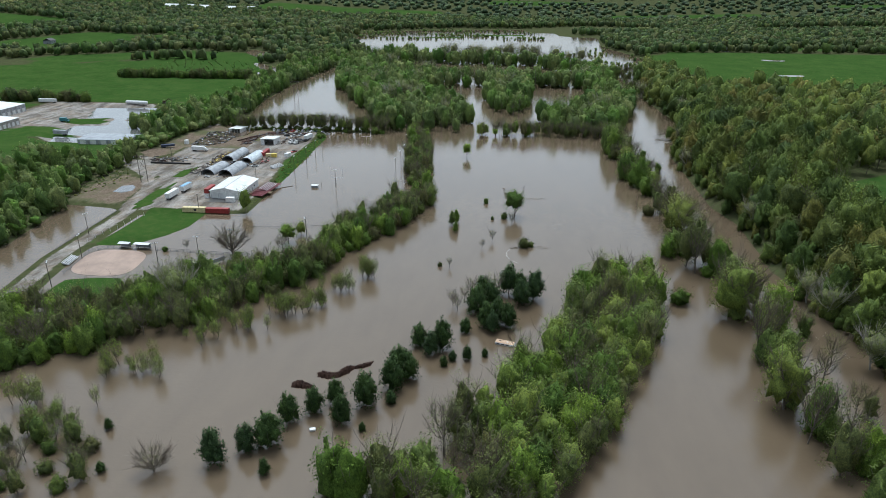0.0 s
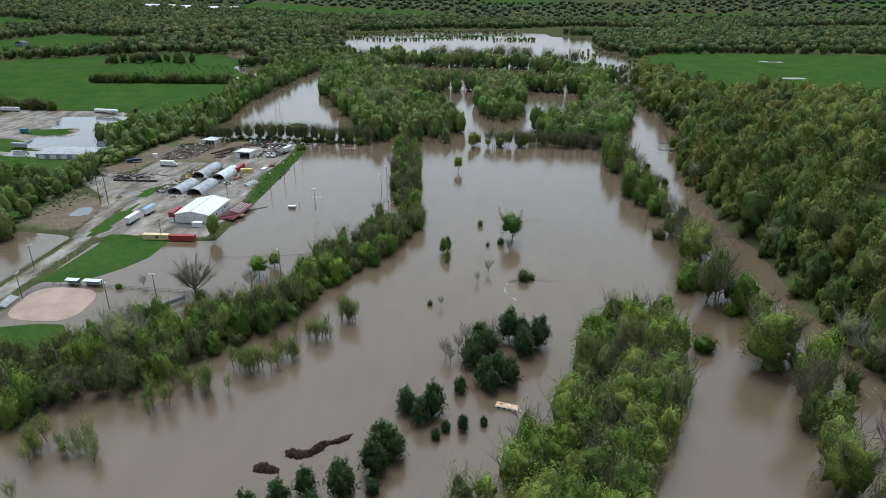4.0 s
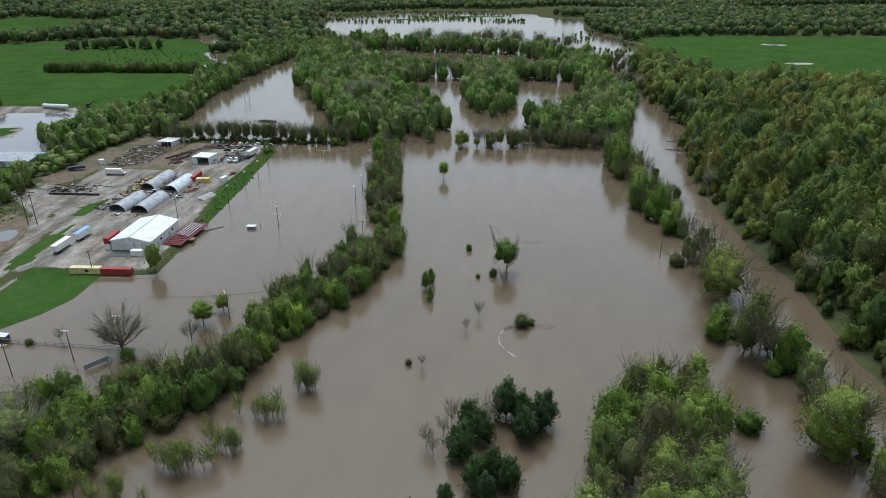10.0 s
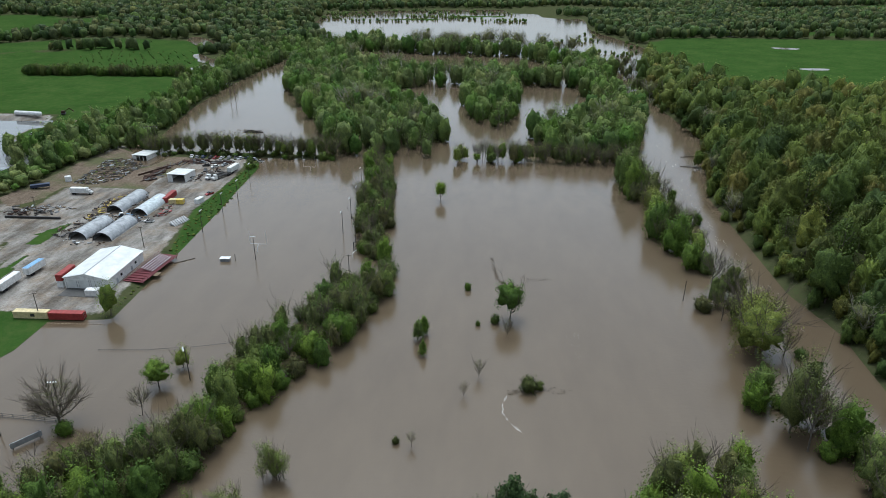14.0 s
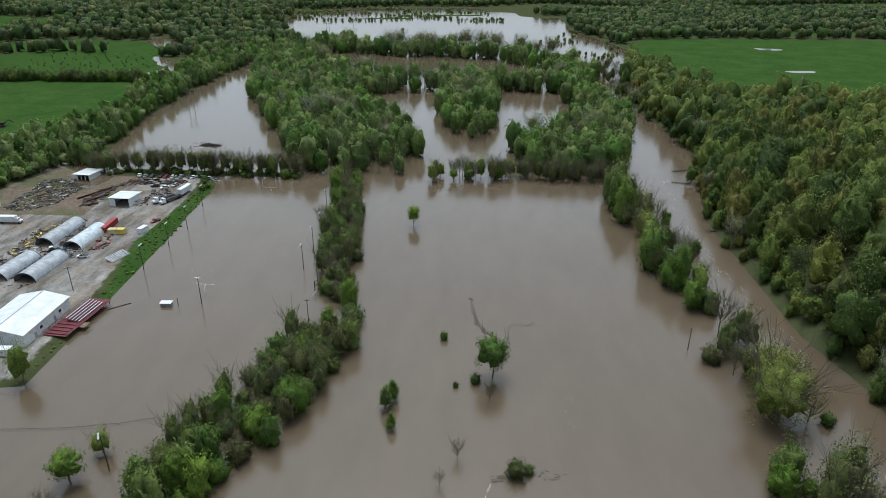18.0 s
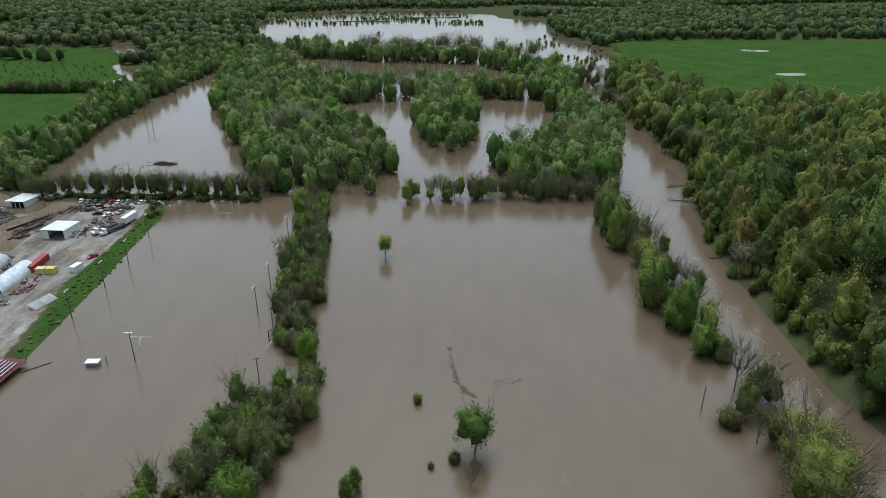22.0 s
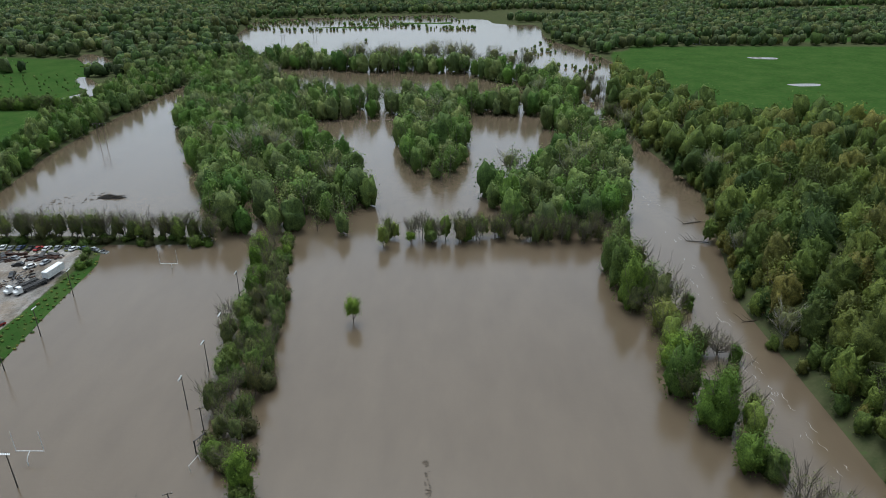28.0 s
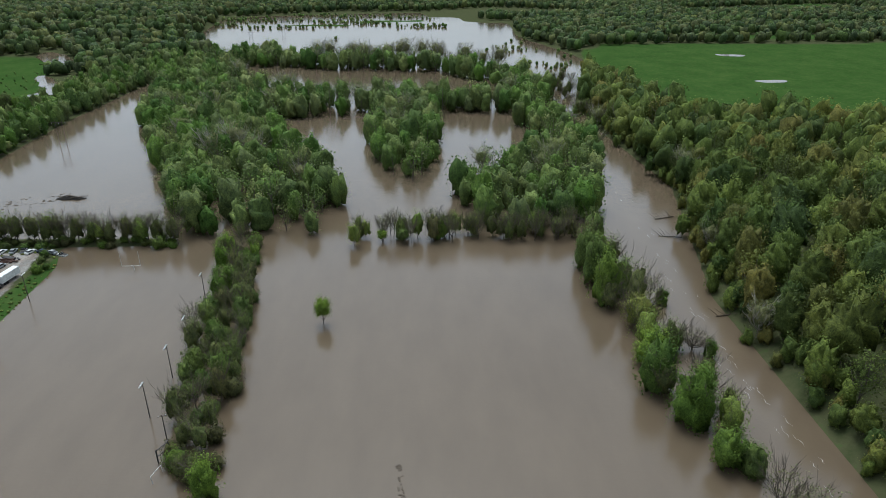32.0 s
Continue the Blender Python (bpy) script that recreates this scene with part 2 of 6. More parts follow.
    dirt = mix(n, l, ramp(n, l, big, [(0.48, (0, 0, 0)), (0.6, (0.7, 0.7, 0.7))]), dirt, (0.07, 0.085, 0.035))
    c = mix(n, l, edge(sep.outputs["Blue"]), litter, grass)
    c = mix(n, l, edge(sep.outputs["Green"]), c, dirt)
    c = mix(n, l, edge(sep.outputs["Red"]), c, gravel)
    l.new(c, b.inputs["Base Color"])
    bump(n, l, b, fine, 0.5, 0.15)
    return m


GROUND = ground_material()


# ---- mesh helpers ----
def raw_mesh(name, verts, faces, mats, slots=None, tint=None, normals=None):
    """A mesh from numpy arrays: verts (n, 3); faces (m, 3) or (m, 4); slots: material index of each face."""
    me = bpy.data.meshes.new(name)
    k = faces.shape[1]
    me.vertices.add(len(verts))
    me.vertices.foreach_set("co", np.ascontiguousarray(verts, dtype=np.float32).ravel())
    me.loops.add(faces.size)
    me.loops.foreach_set("vertex_index", np.ascontiguousarray(faces, dtype=np.int32).ravel())
    me.polygons.add(len(faces))
    me.polygons.foreach_set("loop_start", np.arange(0, faces.size, k, dtype=np.int32))
    for m in mats:
        me.materials.append(m)
    if slots is not None:
        me.polygons.foreach_set("material_index", np.ascontiguousarray(slots, dtype=np.int32))
    if tint is not None:
        me.attributes.new("tint", "FLOAT", "POINT").data.foreach_set("value", np.ascontiguousarray(tint, dtype=np.float32))
    me.update(calc_edges=True)
    if normals is not None:
        me.polygons.foreach_set("use_smooth", np.ones(len(faces), bool))
        me.normals_split_custom_set_from_vertices(normals)
    return me


def signed_inside(px, py, poly):
    """Distance to the border of a polygon, positive inside."""
    p = np.array(poly, float)
    d2, inside = np.full(px.shape, 1e18), np.zeros(px.shape, bool)
    for (x0, y0), (x1, y1) in zip(p, np.roll(p, -1, 0)):
        ex, ey = x1 - x0, y1 - y0
        t = np.clip(((px - x0) * ex + (py - y0) * ey) / (ex * ex + ey * ey), 0, 1)
        d2 = np.minimum(d2, (px - x0 - t * ex) ** 2 + (py - y0 - t * ey) ** 2)
        cross = (y0 > py) != (y1 > py)
        with np.errstate(divide="ignore", invalid="ignore"):
            inside ^= cross & (px < (x1 - x0) * (py - y0) / (y1 - y0 + 1e-12) + x0)
    return np.where(inside, 1, -1) * np.sqrt(d2)


def line_distance(px, py, line):
    d2 = np.full(px.shape, 1e18)
    for (x0, y0), (x1, y1) in zip(line, line[1:]):
        ex, ey = x1 - x0, y1 - y0
        t = np.clip(((px - x0) * ex + (py - y0) * ey) / (ex * ex + ey * ey), 0, 1)
        d2 = np.minimum(d2, (px - x0 - t * ex) ** 2 + (py - y0 - t * ey) ** 2)
    return np.sqrt(d2)


# ---- the lie of the land ----
YARD = [(-129, 294), (-130, 350), (-131.5, 400), (-133.5, 430), (-135, 468), (-142, 487), (-176, 486), (-198, 494), (-214, 500), (-262, 500), (-262, 300), (-205, 294), (-185, 286)]
WEST = [(-222, 515), (-240, 618), (-244, 709), (-239, 848), (-224, 1040), (-300, 1180), (-330, 1440), (-900, 1800), (-4800, 1800), (-4800, -400), (-400, -400), (-290, 190), (-222, 240), (-228, 280), (-246, 330), (-225, 400)]
EAST = [(133, 60), (131, 168), (128, 211), (119, 250), (122, 305), (115, 335), (116, 437), (126, 480), (144, 558), (135, 678), (136, 760), (160, 850), (190, 900), (198, 1000), (180, 1090), (150, 1200), (160, 1350), (330, 1500), (1500, 2100), (4800, 2100), (4800, -400), (140, -400)]
NORTH = [(-4800, 1700), (-400, 1450), (-262, 1490), (-145, 1540), (-18, 1540), (60, 1450), (120, 1365), (330, 1420), (4800, 1900), (4800, 4900), (-4800, 4900)]
ROW_D = [(-215, 486), (-140, 487.5), (-100, 488), (-99, 496), (-200, 497)]
BALL_GRASS = [(-182, 244), (-181, 295), (-150, 293), (-150, 272), (-155, 260), (-165, 246)]
BALL_GRASS_SOUTH = [(-172, 208), (-160, 211.5), (-150, 212), (-140, 200), (-150, 186), (-172, 184)]
WEST_FIELD = [(-700, 590), (-480, 572), (-440, 582), (-330, 584), (-270, 606), (-276, 650), (-289, 690), (-305, 770), (-322, 830), (-355, 905), (-480, 895), (-700, 800)]
WEST_LOT = [(-430, 500), (-440, 575), (-330, 575), (-300, 505), (-268, 462), (-285, 425), (-335, 428), (-390, 450)]
EAST_FIELD = [(203, 1046), (245, 1078), (322, 1094), (470, 1101), (800, 1130), (1000, 1000), (640, 610), (370, 610), (310, 632), (258, 652), (216, 664), (196, 730), (184, 790), (187, 890), (198, 970)]
MEADOW = [(170, 275), (185, 350), (230, 372), (280, 330), (250, 250), (190, 240)]
ROADS = [[(-250, 382), (-223, 372), (-205, 358), (-201, 344), (-200, 322), (-195, 292)], [(-193, 349), (-189, 362), (-190, 375), (-195, 410), (-198, 439), (-199, 466), (-205, 480)], [(-193, 343), (-189, 323), (-183, 294)], [(-181, 183), (-189, 228), (-191, 280), (-193, 311), (-187, 345), (-200, 372), (-240, 392)], [(-198, 320), (-215, 352), (-262, 392)], [(-262, 378), (-290, 383), (-345, 386)],
         [(-345, 500), (-300, 540), (-270, 600)], [(-205, 440), (-232, 470), (-237, 500)]]
LOT_POOL = [(-388, 562), (-320, 570), (-306, 518), (-266, 470), (-282, 424), (-338, 426), (-350, 450), (-356, 495)]
YARD_POOL = [(-240, 508), (-224, 489), (-217, 472), (-209, 463), (-200, 461), (-196, 474), (-196, 510)]
LOT_STRIPS = [[(-368, 482), (-326, 487), (-337, 518), (-373, 507)], [(-322, 506), (-285, 528), (-300, 560), (-326, 540)], [(-400, 452), (-300, 441), (-298, 446), (-398, 462)]]
ISLETS = [[(-250, 1345), (-120, 1335), (-60, 1352), (-130, 1372), (-240, 1368)], [(-90, 1405), (10, 1395), (30, 1420), (-60, 1440)], [(-280, 1430), (-160, 1440), (-130, 1470), (-260, 1462)]]
RISES = [(YARD, 1.3, 0.25), (WEST, 2.2, 0.12), (EAST, 4.0, 0.22), (NORTH, 3.0, 0.05), (ROW_D, 0.9, 0.3), (BALL_GRASS, 0.45, 0.12), (BALL_GRASS_SOUTH, 0.35, 0.12), *[(p, 0.4, 0.05) for p in ISLETS]]


def land(px, py):
    h = np.full(px.shape, -1.6)
    for poly, top, slope in RISES:
        h = np.maximum(h, np.clip(slope * signed_inside(px, py, poly), -1.6, top))
    h = np.minimum(h, np.clip(0.8 - 0.2 * signed_inside(px, py, LOT_POOL), -0.4, 99) + np.where(signed_inside(px, py, LOT_POOL) > -4, 0, 99))
    inlet = signed_inside(px, py, YARD_POOL)
    h = np.where(inlet > -5, np.minimum(h, np.clip(0.25 - 0.22 * inlet, -0.5, 99)), h)
    for poly in LOT_STRIPS:
        h = np.maximum(h, np.clip(0.25 * signed_inside(px, py, poly), -1.6, 0.7))
    d = line_distance(px, py, ROADS[3][:5])
    h = np.maximum(h, np.clip((7.5 - d) * 0.3, -1.6, 0.55))
    wet = np.clip(h / 2.0, 0, 1)
    hill = 11 * np.exp(-(((px - 270) / 120) ** 2) - ((py - 400) / 240) ** 2)
    far = np.clip((py - 1500) / 3000, 0, 1)
    hill = hill + 150 * far ** 1.3 + 10 * np.sin(px / 310 + 1.0) * np.sin(py / 430 + 0.4) * np.clip((py - 1300) / 600, 0, 1)
    hill = hill + 38 * np.clip((-px - 480) / 700, 0, 1) ** 1.2 * np.clip((py - 850) / 500, 0, 1) + 22 * np.exp(-(((px + 480) / 200) ** 2) - ((py - 1250) / 210) ** 2)
    return h + wet * hill


def graded(a, b, step, lo, hi, grow=1.13):
    """Grid lines: even between a and b, then wider and wider out to lo and hi."""
    mid = list(np.arange(a, b + 0.1, step))
    s, left = step, [a]
    while left[-1] > lo:
        s *= grow
        left.append(left[-1] - s)
    s, right = step, [mid[-1]]
    while right[-1] < hi:
        s *= grow
        right.append(right[-1] + s)
    return np.array(left[:0:-1] + mid + right[1:])


def build_ground():
    gx, gy = graded(-300, 130, 2.5, -4700, 4700, 1.09), graded(150, 520, 2.5, -350, 4850, 1.08)
    X, Y = np.meshgrid(gx, gy)
    px, py = X.ravel(), Y.ravel()
    pz = land(px, py)
    i = np.arange(len(gx) * len(gy)).reshape(len(gy), len(gx))
    faces = np.stack([i[:-1, :-1], i[:-1, 1:], i[1:, 1:], i[1:, :-1]], -1).reshape(-1, 4)
    me = raw_mesh("ground", np.stack([px, py, pz], 1), faces, [GROUND])
    soft = lambda poly, w: np.clip(0.5 + signed_inside(px, py, poly) / w, 0, 1)
    grass = np.maximum.reduce([soft(p, 6) for p in (WEST_FIELD, EAST_FIELD, MEADOW, BALL_GRASS, BALL_GRASS_SOUTH)])
    for poly in FAR_FIELDS + LOT_STRIPS + ISLETS:
        grass = np.maximum(grass, soft(poly, 30))
    # the green bank of the yard, and verges beside its tracks
    grass = np.maximum(grass, soft([(-126, 292), (-127, 480), (-138, 486), (-141, 440), (-143, 395), (-138, 370), (-134, 352), (-128, 320)], 4))
    grass = np.maximum(grass, np.maximum(soft([(-197.6, 347), (-201, 361), (-192, 376), (-190, 349)], 3), soft([(-192, 290), (-195, 316), (-190, 340), (-187.5, 328), (-184, 297)], 3)))
    grass = np.maximum(grass, soft([(-390, 470), (-340, 470), (-320, 440), (-390, 430)], 6))
    gravel = soft([(-134, 296), (-136, 345), (-143, 392), (-141, 440), (-146, 480), (-178, 478), (-203, 470), (-224, 420), (-222, 384), (-236, 384), (-255, 384), (-232, 368), (-206, 350), (-188, 330), (-186, 294)], 6)
    gravel = np.maximum(gravel, 0.85 * soft(WEST_LOT, 8))
    grass = np.maximum(grass, 0.62 * soft([(-480, 600), (-262, 610), (-236, 540), (-262, 400), (-250, 330), (-340, 320), (-470, 400)], 12) * (gravel < 0.3))
    for r in ROADS:
        gravel = np.maximum(gravel, np.clip(1.2 - line_distance(px, py, r) / 5.0, 0, 1))
    gravel = np.where(grass > 0.6, gravel * 0.25, gravel)
    dirt = np.maximum(soft([(-182, 420), (-176, 478), (-215, 486), (-236, 497), (-241, 462), (-243, 420), (-247, 400), (-236, 390), (-226, 402), (-226, 422)], 6), soft([(-262, 300), (-205, 296), (-205, 345), (-250, 372)], 10) * 0.42)
    gravel = np.where(dirt > 0.55, gravel * 0.35, gravel)
    dirt = np.maximum(dirt, 0.75 * soft([(-236, 300), (-200, 296), (-205, 340), (-228, 352), (-238, 330)], 8))
    dirt = np.maximum(dirt, 0.5 * soft([(-330, 580), (-300, 582), (-300, 590), (-330, 588)], 8))
    dirt = np.maximum(dirt, soft([(-215, 180), (-196, 180), (-200, 230), (-215, 235)], 6))
    me.attributes.new("zone", "FLOAT_COLOR", "POINT").data.foreach_set("color", np.stack([gravel, dirt, grass, np.ones_like(px)], 1).astype(np.float32).ravel())
    me.polygons.foreach_set("use_smooth", np.ones(len(faces), bool))
    tagged(new("ground", me), "wide valley floor of grass, gravel and leaf litter rising to wooded hills", "ground", kind="structure")


FAR_FIELDS = [[(330, 1125), (480, 1128), (600, 1150), (590, 1185), (450, 1175), (340, 1160)], [(560, 1290), (760, 1300), (800, 1360), (560, 1340)], [(-900, 930), (-640, 960), (-560, 1120), (-800, 1200)], [(-1150, 1050), (-960, 1060), (-900, 1350), (-1200, 1400)], [(-700, 1750), (-250, 1800), (-200, 2000), (-750, 2050)],
              [(520, 1500), (900, 1560), (880, 1660), (520, 1620)], [(-340, 905), (-500, 912), (-640, 830), (-700, 900), (-500, 985), (-380, 975)], [(250, 1900), (700, 1950), (690, 2030), (250, 1980)], [(900, 2100), (1500, 2150), (1480, 2260), (900, 2200)],
              [(-100, 2300), (500, 2350), (480, 2450), (-100, 2400)], [(-1300, 1700), (-1000, 1700), (-1000, 1850), (-1300, 1850)]]
build_ground()

wx, wy = graded(-60, 120, 30, -900, 700, 1.2), graded(60, 600, 30, -300, 1750, 1.15)
X, Y = np.meshgrid(wx, wy)
i = np.arange(X.size).reshape(X.shape)
tagged(new("water", raw_mesh("water", np.stack([X.ravel(), Y.ravel(), np.zeros(X.size)], 1),
       np.stack([i[:-1, :-1], i[:-1, 1:], i[1:, 1:], i[1:, :-1]], -1).reshape(-1, 4), [WATER])), "muddy brown flood water with faint ripples", "water", kind="structure")


# ---- trees ----
def card_set(centres, normals, size, r, jitter=0.65):
    """Small irregular leaf clumps, one three-cornered scrap at each centre, roughly facing its normal, shaded as the round of its lobe."""
    k = len(centres)
    normals = normals / (np.linalg.norm(normals, axis=1)[:, None] + 1e-9)
    n = normals + r.normal(0, jitter, (k, 3))
    n /= np.linalg.norm(n, axis=1)[:, None] + 1e-9
    a = np.cross(n, r.normal(0, 1, (k, 3)))
    a /= np.linalg.norm(a, axis=1)[:, None] + 1e-9
    b = np.cross(n, a)
    s = (size * r.uniform(0.6, 1.4, k))[:, None]
    jit = lambda: r.uniform(0.6, 1.15, (k, 1))
    v = np.stack([centres + s * a * jit(), centres - s * a * 0.55 * jit() + s * b * jit(), centres - s * a * 0.55 * jit() - s * b * jit()], 1).reshape(-1, 3)
    away = (np.cross(v[1::3] - v[::3], v[2::3] - v[::3]) * normals).sum(1) < 0
    v = v.reshape(k, 3, 3)
    v[away] = v[away][:, ::-1]
    v = v.reshape(-1, 3)
    n[(n * normals).sum(1) < 0] *= -1
    soft = normals * 0.92 + n * 0.13
    soft /= np.linalg.norm(soft, axis=1)[:, None] + 1e-9
    return v, np.arange(3 * k).reshape(k, 3), np.repeat(soft, 3, 0)


def crown_lobes(r, n, low=-0.7):
    """Round lobes spread over a unit crown, each as far from the rest as a few tries find."""
    c = []
    while len(c) < n:
        best, far = None, -1.0
        for _ in range(8):
            p = r.normal(0, 1, 3)
            p /= np.linalg.norm(p)
            if p[2] < low:
                continue
            d = min([np.linalg.norm(p - q) for q in c], default=2.0)
            if d > far:
                best, far = p, d
        if best is not None:
            c.append(best)
    size = 1.25 / math.sqrt(n) * r.uniform(0.7, 1.35, n)
    return np.array(c) * (r.uniform(0.72, 1.08, n) - size * 0.85)[:, None], size


def crown_reach(d, c, q, floor=0.46):
    """How far the outermost lobe reaches along each direction d, and which lobe it is."""
    along = d @ c.T
    under = q ** 2 - (c ** 2).sum(1) + along ** 2
    t = np.where(under > 0, along + np.sqrt(np.maximum(under, 0)), 0.0)
    return np.maximum(t.max(1), floor), t.argmax(1)


def fit_crown(p, height, radius, low, cone):
    """From the unit crown to metres, narrowing upwards by cone."""
    z = np.clip(np.abs(p[:, 2:3]), 0, 0.97)
    full = np.clip((1 - z ** 3) ** 0.45 / np.sqrt(1 - z ** 2), 1.0, 1.7) if cone == 0 else 1.0
    w = full * (1 - cone * (p[:, 2:3] + 1) / 2)
    return np.concatenate([p[:, :2] * radius * w, (height + low) / 2 + p[:, 2:3] * (height - low) / 2], 1)


def crown(r, height, radius, low, lobes, count, size, cone=0.0, rings=8, around=12, core=0.86, jitter=0.75, bottom=-0.7, ragged=0.13):
    """A ragged crown of many lobes: leaf scraps on its outside and, where rings is more than nought, the lumpy mass of leaves behind them."""
    c, q = crown_lobes(r, lobes, bottom)
    d = r.normal(0, 1, (count, 3))
    d[:, 2] += 0.25
    d /= np.linalg.norm(d, axis=1)[:, None]
    t, which = crown_reach(d, c, q)
    unit = d * (t * (1.0 + ragged * np.clip(r.normal(-0.3, 1, count), -1.8, 1.1) if rings else r.uniform(0.6, 1.06, count)))[:, None]
    out = (unit - c[which]) / (np.linalg.norm(unit - c[which], axis=1)[:, None] + 1e-6) * 0.7 + d * 0.5 + (0, 0, 0.15)
    v, f, nrm = card_set(fit_crown(unit, height, radius, low, cone), out, size, r, jitter)
    if not rings:
        return v, f, nrm
    el = np.radians(np.linspace(90, -72, rings))
    grid = np.array([(math.cos(2 * math.pi * (k + 0.5 * (e % 2)) / around) * math.cos(a), math.sin(2 * math.pi * (k + 0.5 * (e % 2)) / around) * math.cos(a), math.sin(a)) for e, a in enumerate(el) for k in range(around)])
    cv = fit_crown(grid * (crown_reach(grid, c, q)[0] * core * r.uniform(0.84, 1.06, len(grid)))[:, None], height, radius, low, cone)
    k, e = np.meshgrid(np.arange(around), np.arange(rings - 1))
    a, b, c2, d2 = (e * around + k).ravel(), (e * around + (k + 1) % around).ravel(), ((e + 1) * around + k).ravel(), ((e + 1) * around + (k + 1) % around).ravel()
    cf = np.concatenate([np.stack([a, c2, d2], 1), np.stack([a, d2, b], 1)[around:]])
    fn = np.cross(cv[cf[:, 1]] - cv[cf[:, 0]], cv[cf[:, 2]] - cv[cf[:, 0]])
    cn = np.zeros_like(cv)
    for m in range(3):
        np.add.at(cn, cf[:, m], fn)
    cn[:around] = (0, 0, 1)
    cn /= np.linalg.norm(cn, axis=1)[:, None] + 1e-9
    return np.concatenate([v, cv]), np.concatenate([f, cf + len(v)]), np.concatenate([nrm, cn])


def tube(line, radii, sides=5):
    line, vs, fs = np.array(line, float), [], []
    for k, (p, rad) in enumerate(zip(line, radii)):
        d = line[min(k + 1, len(line) - 1)] - line[max(k - 1, 0)]
        d /= np.linalg.norm(d) + 1e-9
        a = np.cross(d, (0.3, 1, 0.1))
        a /= np.linalg.norm(a)
        b = np.cross(d, a)
        for j in range(sides):
            t = 2 * math.pi * j / sides
            vs.append(p + rad * (a * math.cos(t) + b * math.sin(t)))
    for k in range(len(line) - 1):
        for j in range(sides if sides > 2 else 1):
            fs.append((k * sides + j, k * sides + (j + 1) % sides, (k + 1) * sides + (j + 1) % sides, (k + 1) * sides + j))
    return np.array(vs), np.array(fs)


def merge(pieces):
    vs, fs, k = [], [], 0
    for v, f in pieces:
        vs.append(v)
        fs.append(f + k)
        k += len(v)
    return np.concatenate(vs), np.concatenate(fs)


def limbs(r, height, radius, low, girth, count=6, twigs=0):
    """A tapered trunk with limbs, and thin forks on them where twigs is more than nought."""
    lean = r.normal(0, 0.04 * height, 2)
    top = np.array([lean[0], lean[1], height * 0.82])
    pieces = [tube([(0, 0, -2), (0, 0, 0.3), top * 0.5 + r.normal(0, 0.02 * height, 3) * (1, 1, 0), top], [girth * 1.25, girth, girth * 0.65, girth * 0.15])]
    fine = []
    for k in range(count):
        t = r.uniform(max(0.12, low / height), 0.6)
        start, ang = top * t, 2 * math.pi * (k + r.uniform(0, 0.7)) / count
        out = np.array([math.cos(ang), math.sin(ang), 0]) * radius * r.uniform(0.6, 0.95)
        end = start + out + (0, 0, (height - start[2]) * r.uniform(0.4, 0.8))
        mid = start + out * 0.5 + (0, 0, (end[2] - start[2]) * 0.35)
        pieces.append(tube([start, mid, end], [girth * 0.5, girth * 0.32, girth * 0.08], 4))
        for j in range(twigs):
            s = mid + (end - mid) * r.uniform(-0.3, 1.0)
            e = s + (end - start) * r.uniform(0.15, 0.4) + r.normal(0, 1, 3) * radius * 0.13 + (0, 0, height * 0.05)
            fine.append(tube([s, e], [girth * 0.2, girth * 0.08], 3))
            for _ in range(3):
                s2 = s + (e - s) * r.uniform(0.2, 1)
                e2 = s2 + (e - s) * r.uniform(0.3, 0.7) + r.normal(0, 1, 3) * radius * 0.09 + (0, 0, height * 0.03)
                fine.append(tube([s2, e2], [girth * 0.13, girth * 0.05], 2))
    for j in range(twigs * 2):
        s = top * r.uniform(0.6, 1.0)
        e = s + r.normal(0, 1, 3) * (radius * 0.35, radius * 0.35, 0.5) + (0, 0, height * 0.14)
        fine.append(tube([s, e], [girth * 0.19, girth * 0.07], 2))
    return pieces[0], merge(pieces[1:]), (merge(fine) if fine else None)


def tree_thing(name, r, height, radius, low, girth, leaf, bark=None, lobes=22, count=900, size=0.42, twigs=0, cone=0.0, branches=6, rings=0, around=12, core=0.86, ragged=0.1):
    bark = bark or BARK
    root = new(name)
    trunk, boughs, fine = limbs(r, height, radius, low, girth, branches, twigs)
    new("trunk", raw_mesh("trunk", *trunk, [bark])).parent = root
    tagged(new("limb", raw_mesh("limb", *boughs, [bark])), kind="stuff").parent = root
    if fine is not None:
        ob = tagged(new("branching", raw_mesh("branching", *fine, [TWIG if bark is BARK else bark])), kind="stuff")
        ob.parent = root
    if count:
        v, f, nrm = crown(r, height, radius, low, lobes, count, size, cone, rings, around, core, ragged=ragged)
        ob = new("crown", raw_mesh("crown", v, f, [leaf], normals=nrm))
        ob.parent = root
    return root


MODELS = {}


def models(kind, make, variants):
    MODELS[kind] = [make(np.random.default_rng(100 + 17 * len(MODELS) + k)) for k in range(variants)]


models("leafy", lambda r: tree_thing("tree", r, 14, 4.6, -4.0, 0.24, LEAF, lobes=30, count=1250, size=0.22, rings=9, around=15, ragged=0.08), 5)
models("budding", lambda r: tree_thing("budding_tree", r, 14.5, 4.1, -2.5, 0.21, BUD, lobes=26, count=1350, size=0.165, twigs=5, branches=8, rings=8, around=13, core=0.74, ragged=0.1), 4)
models("bare", lambda r: tree_thing("bare_tree", r, 13.5, 4.5, 3.0, 0.19, BUD, lobes=24, count=620, size=0.16, twigs=9, branches=11), 4)
models("cedar", lambda r: tree_thing("cedar", r, 10.0, 4.7, -0.8, 0.2, CEDAR, lobes=44, count=2400, size=0.22, cone=0.5, rings=11, around=16), 4)
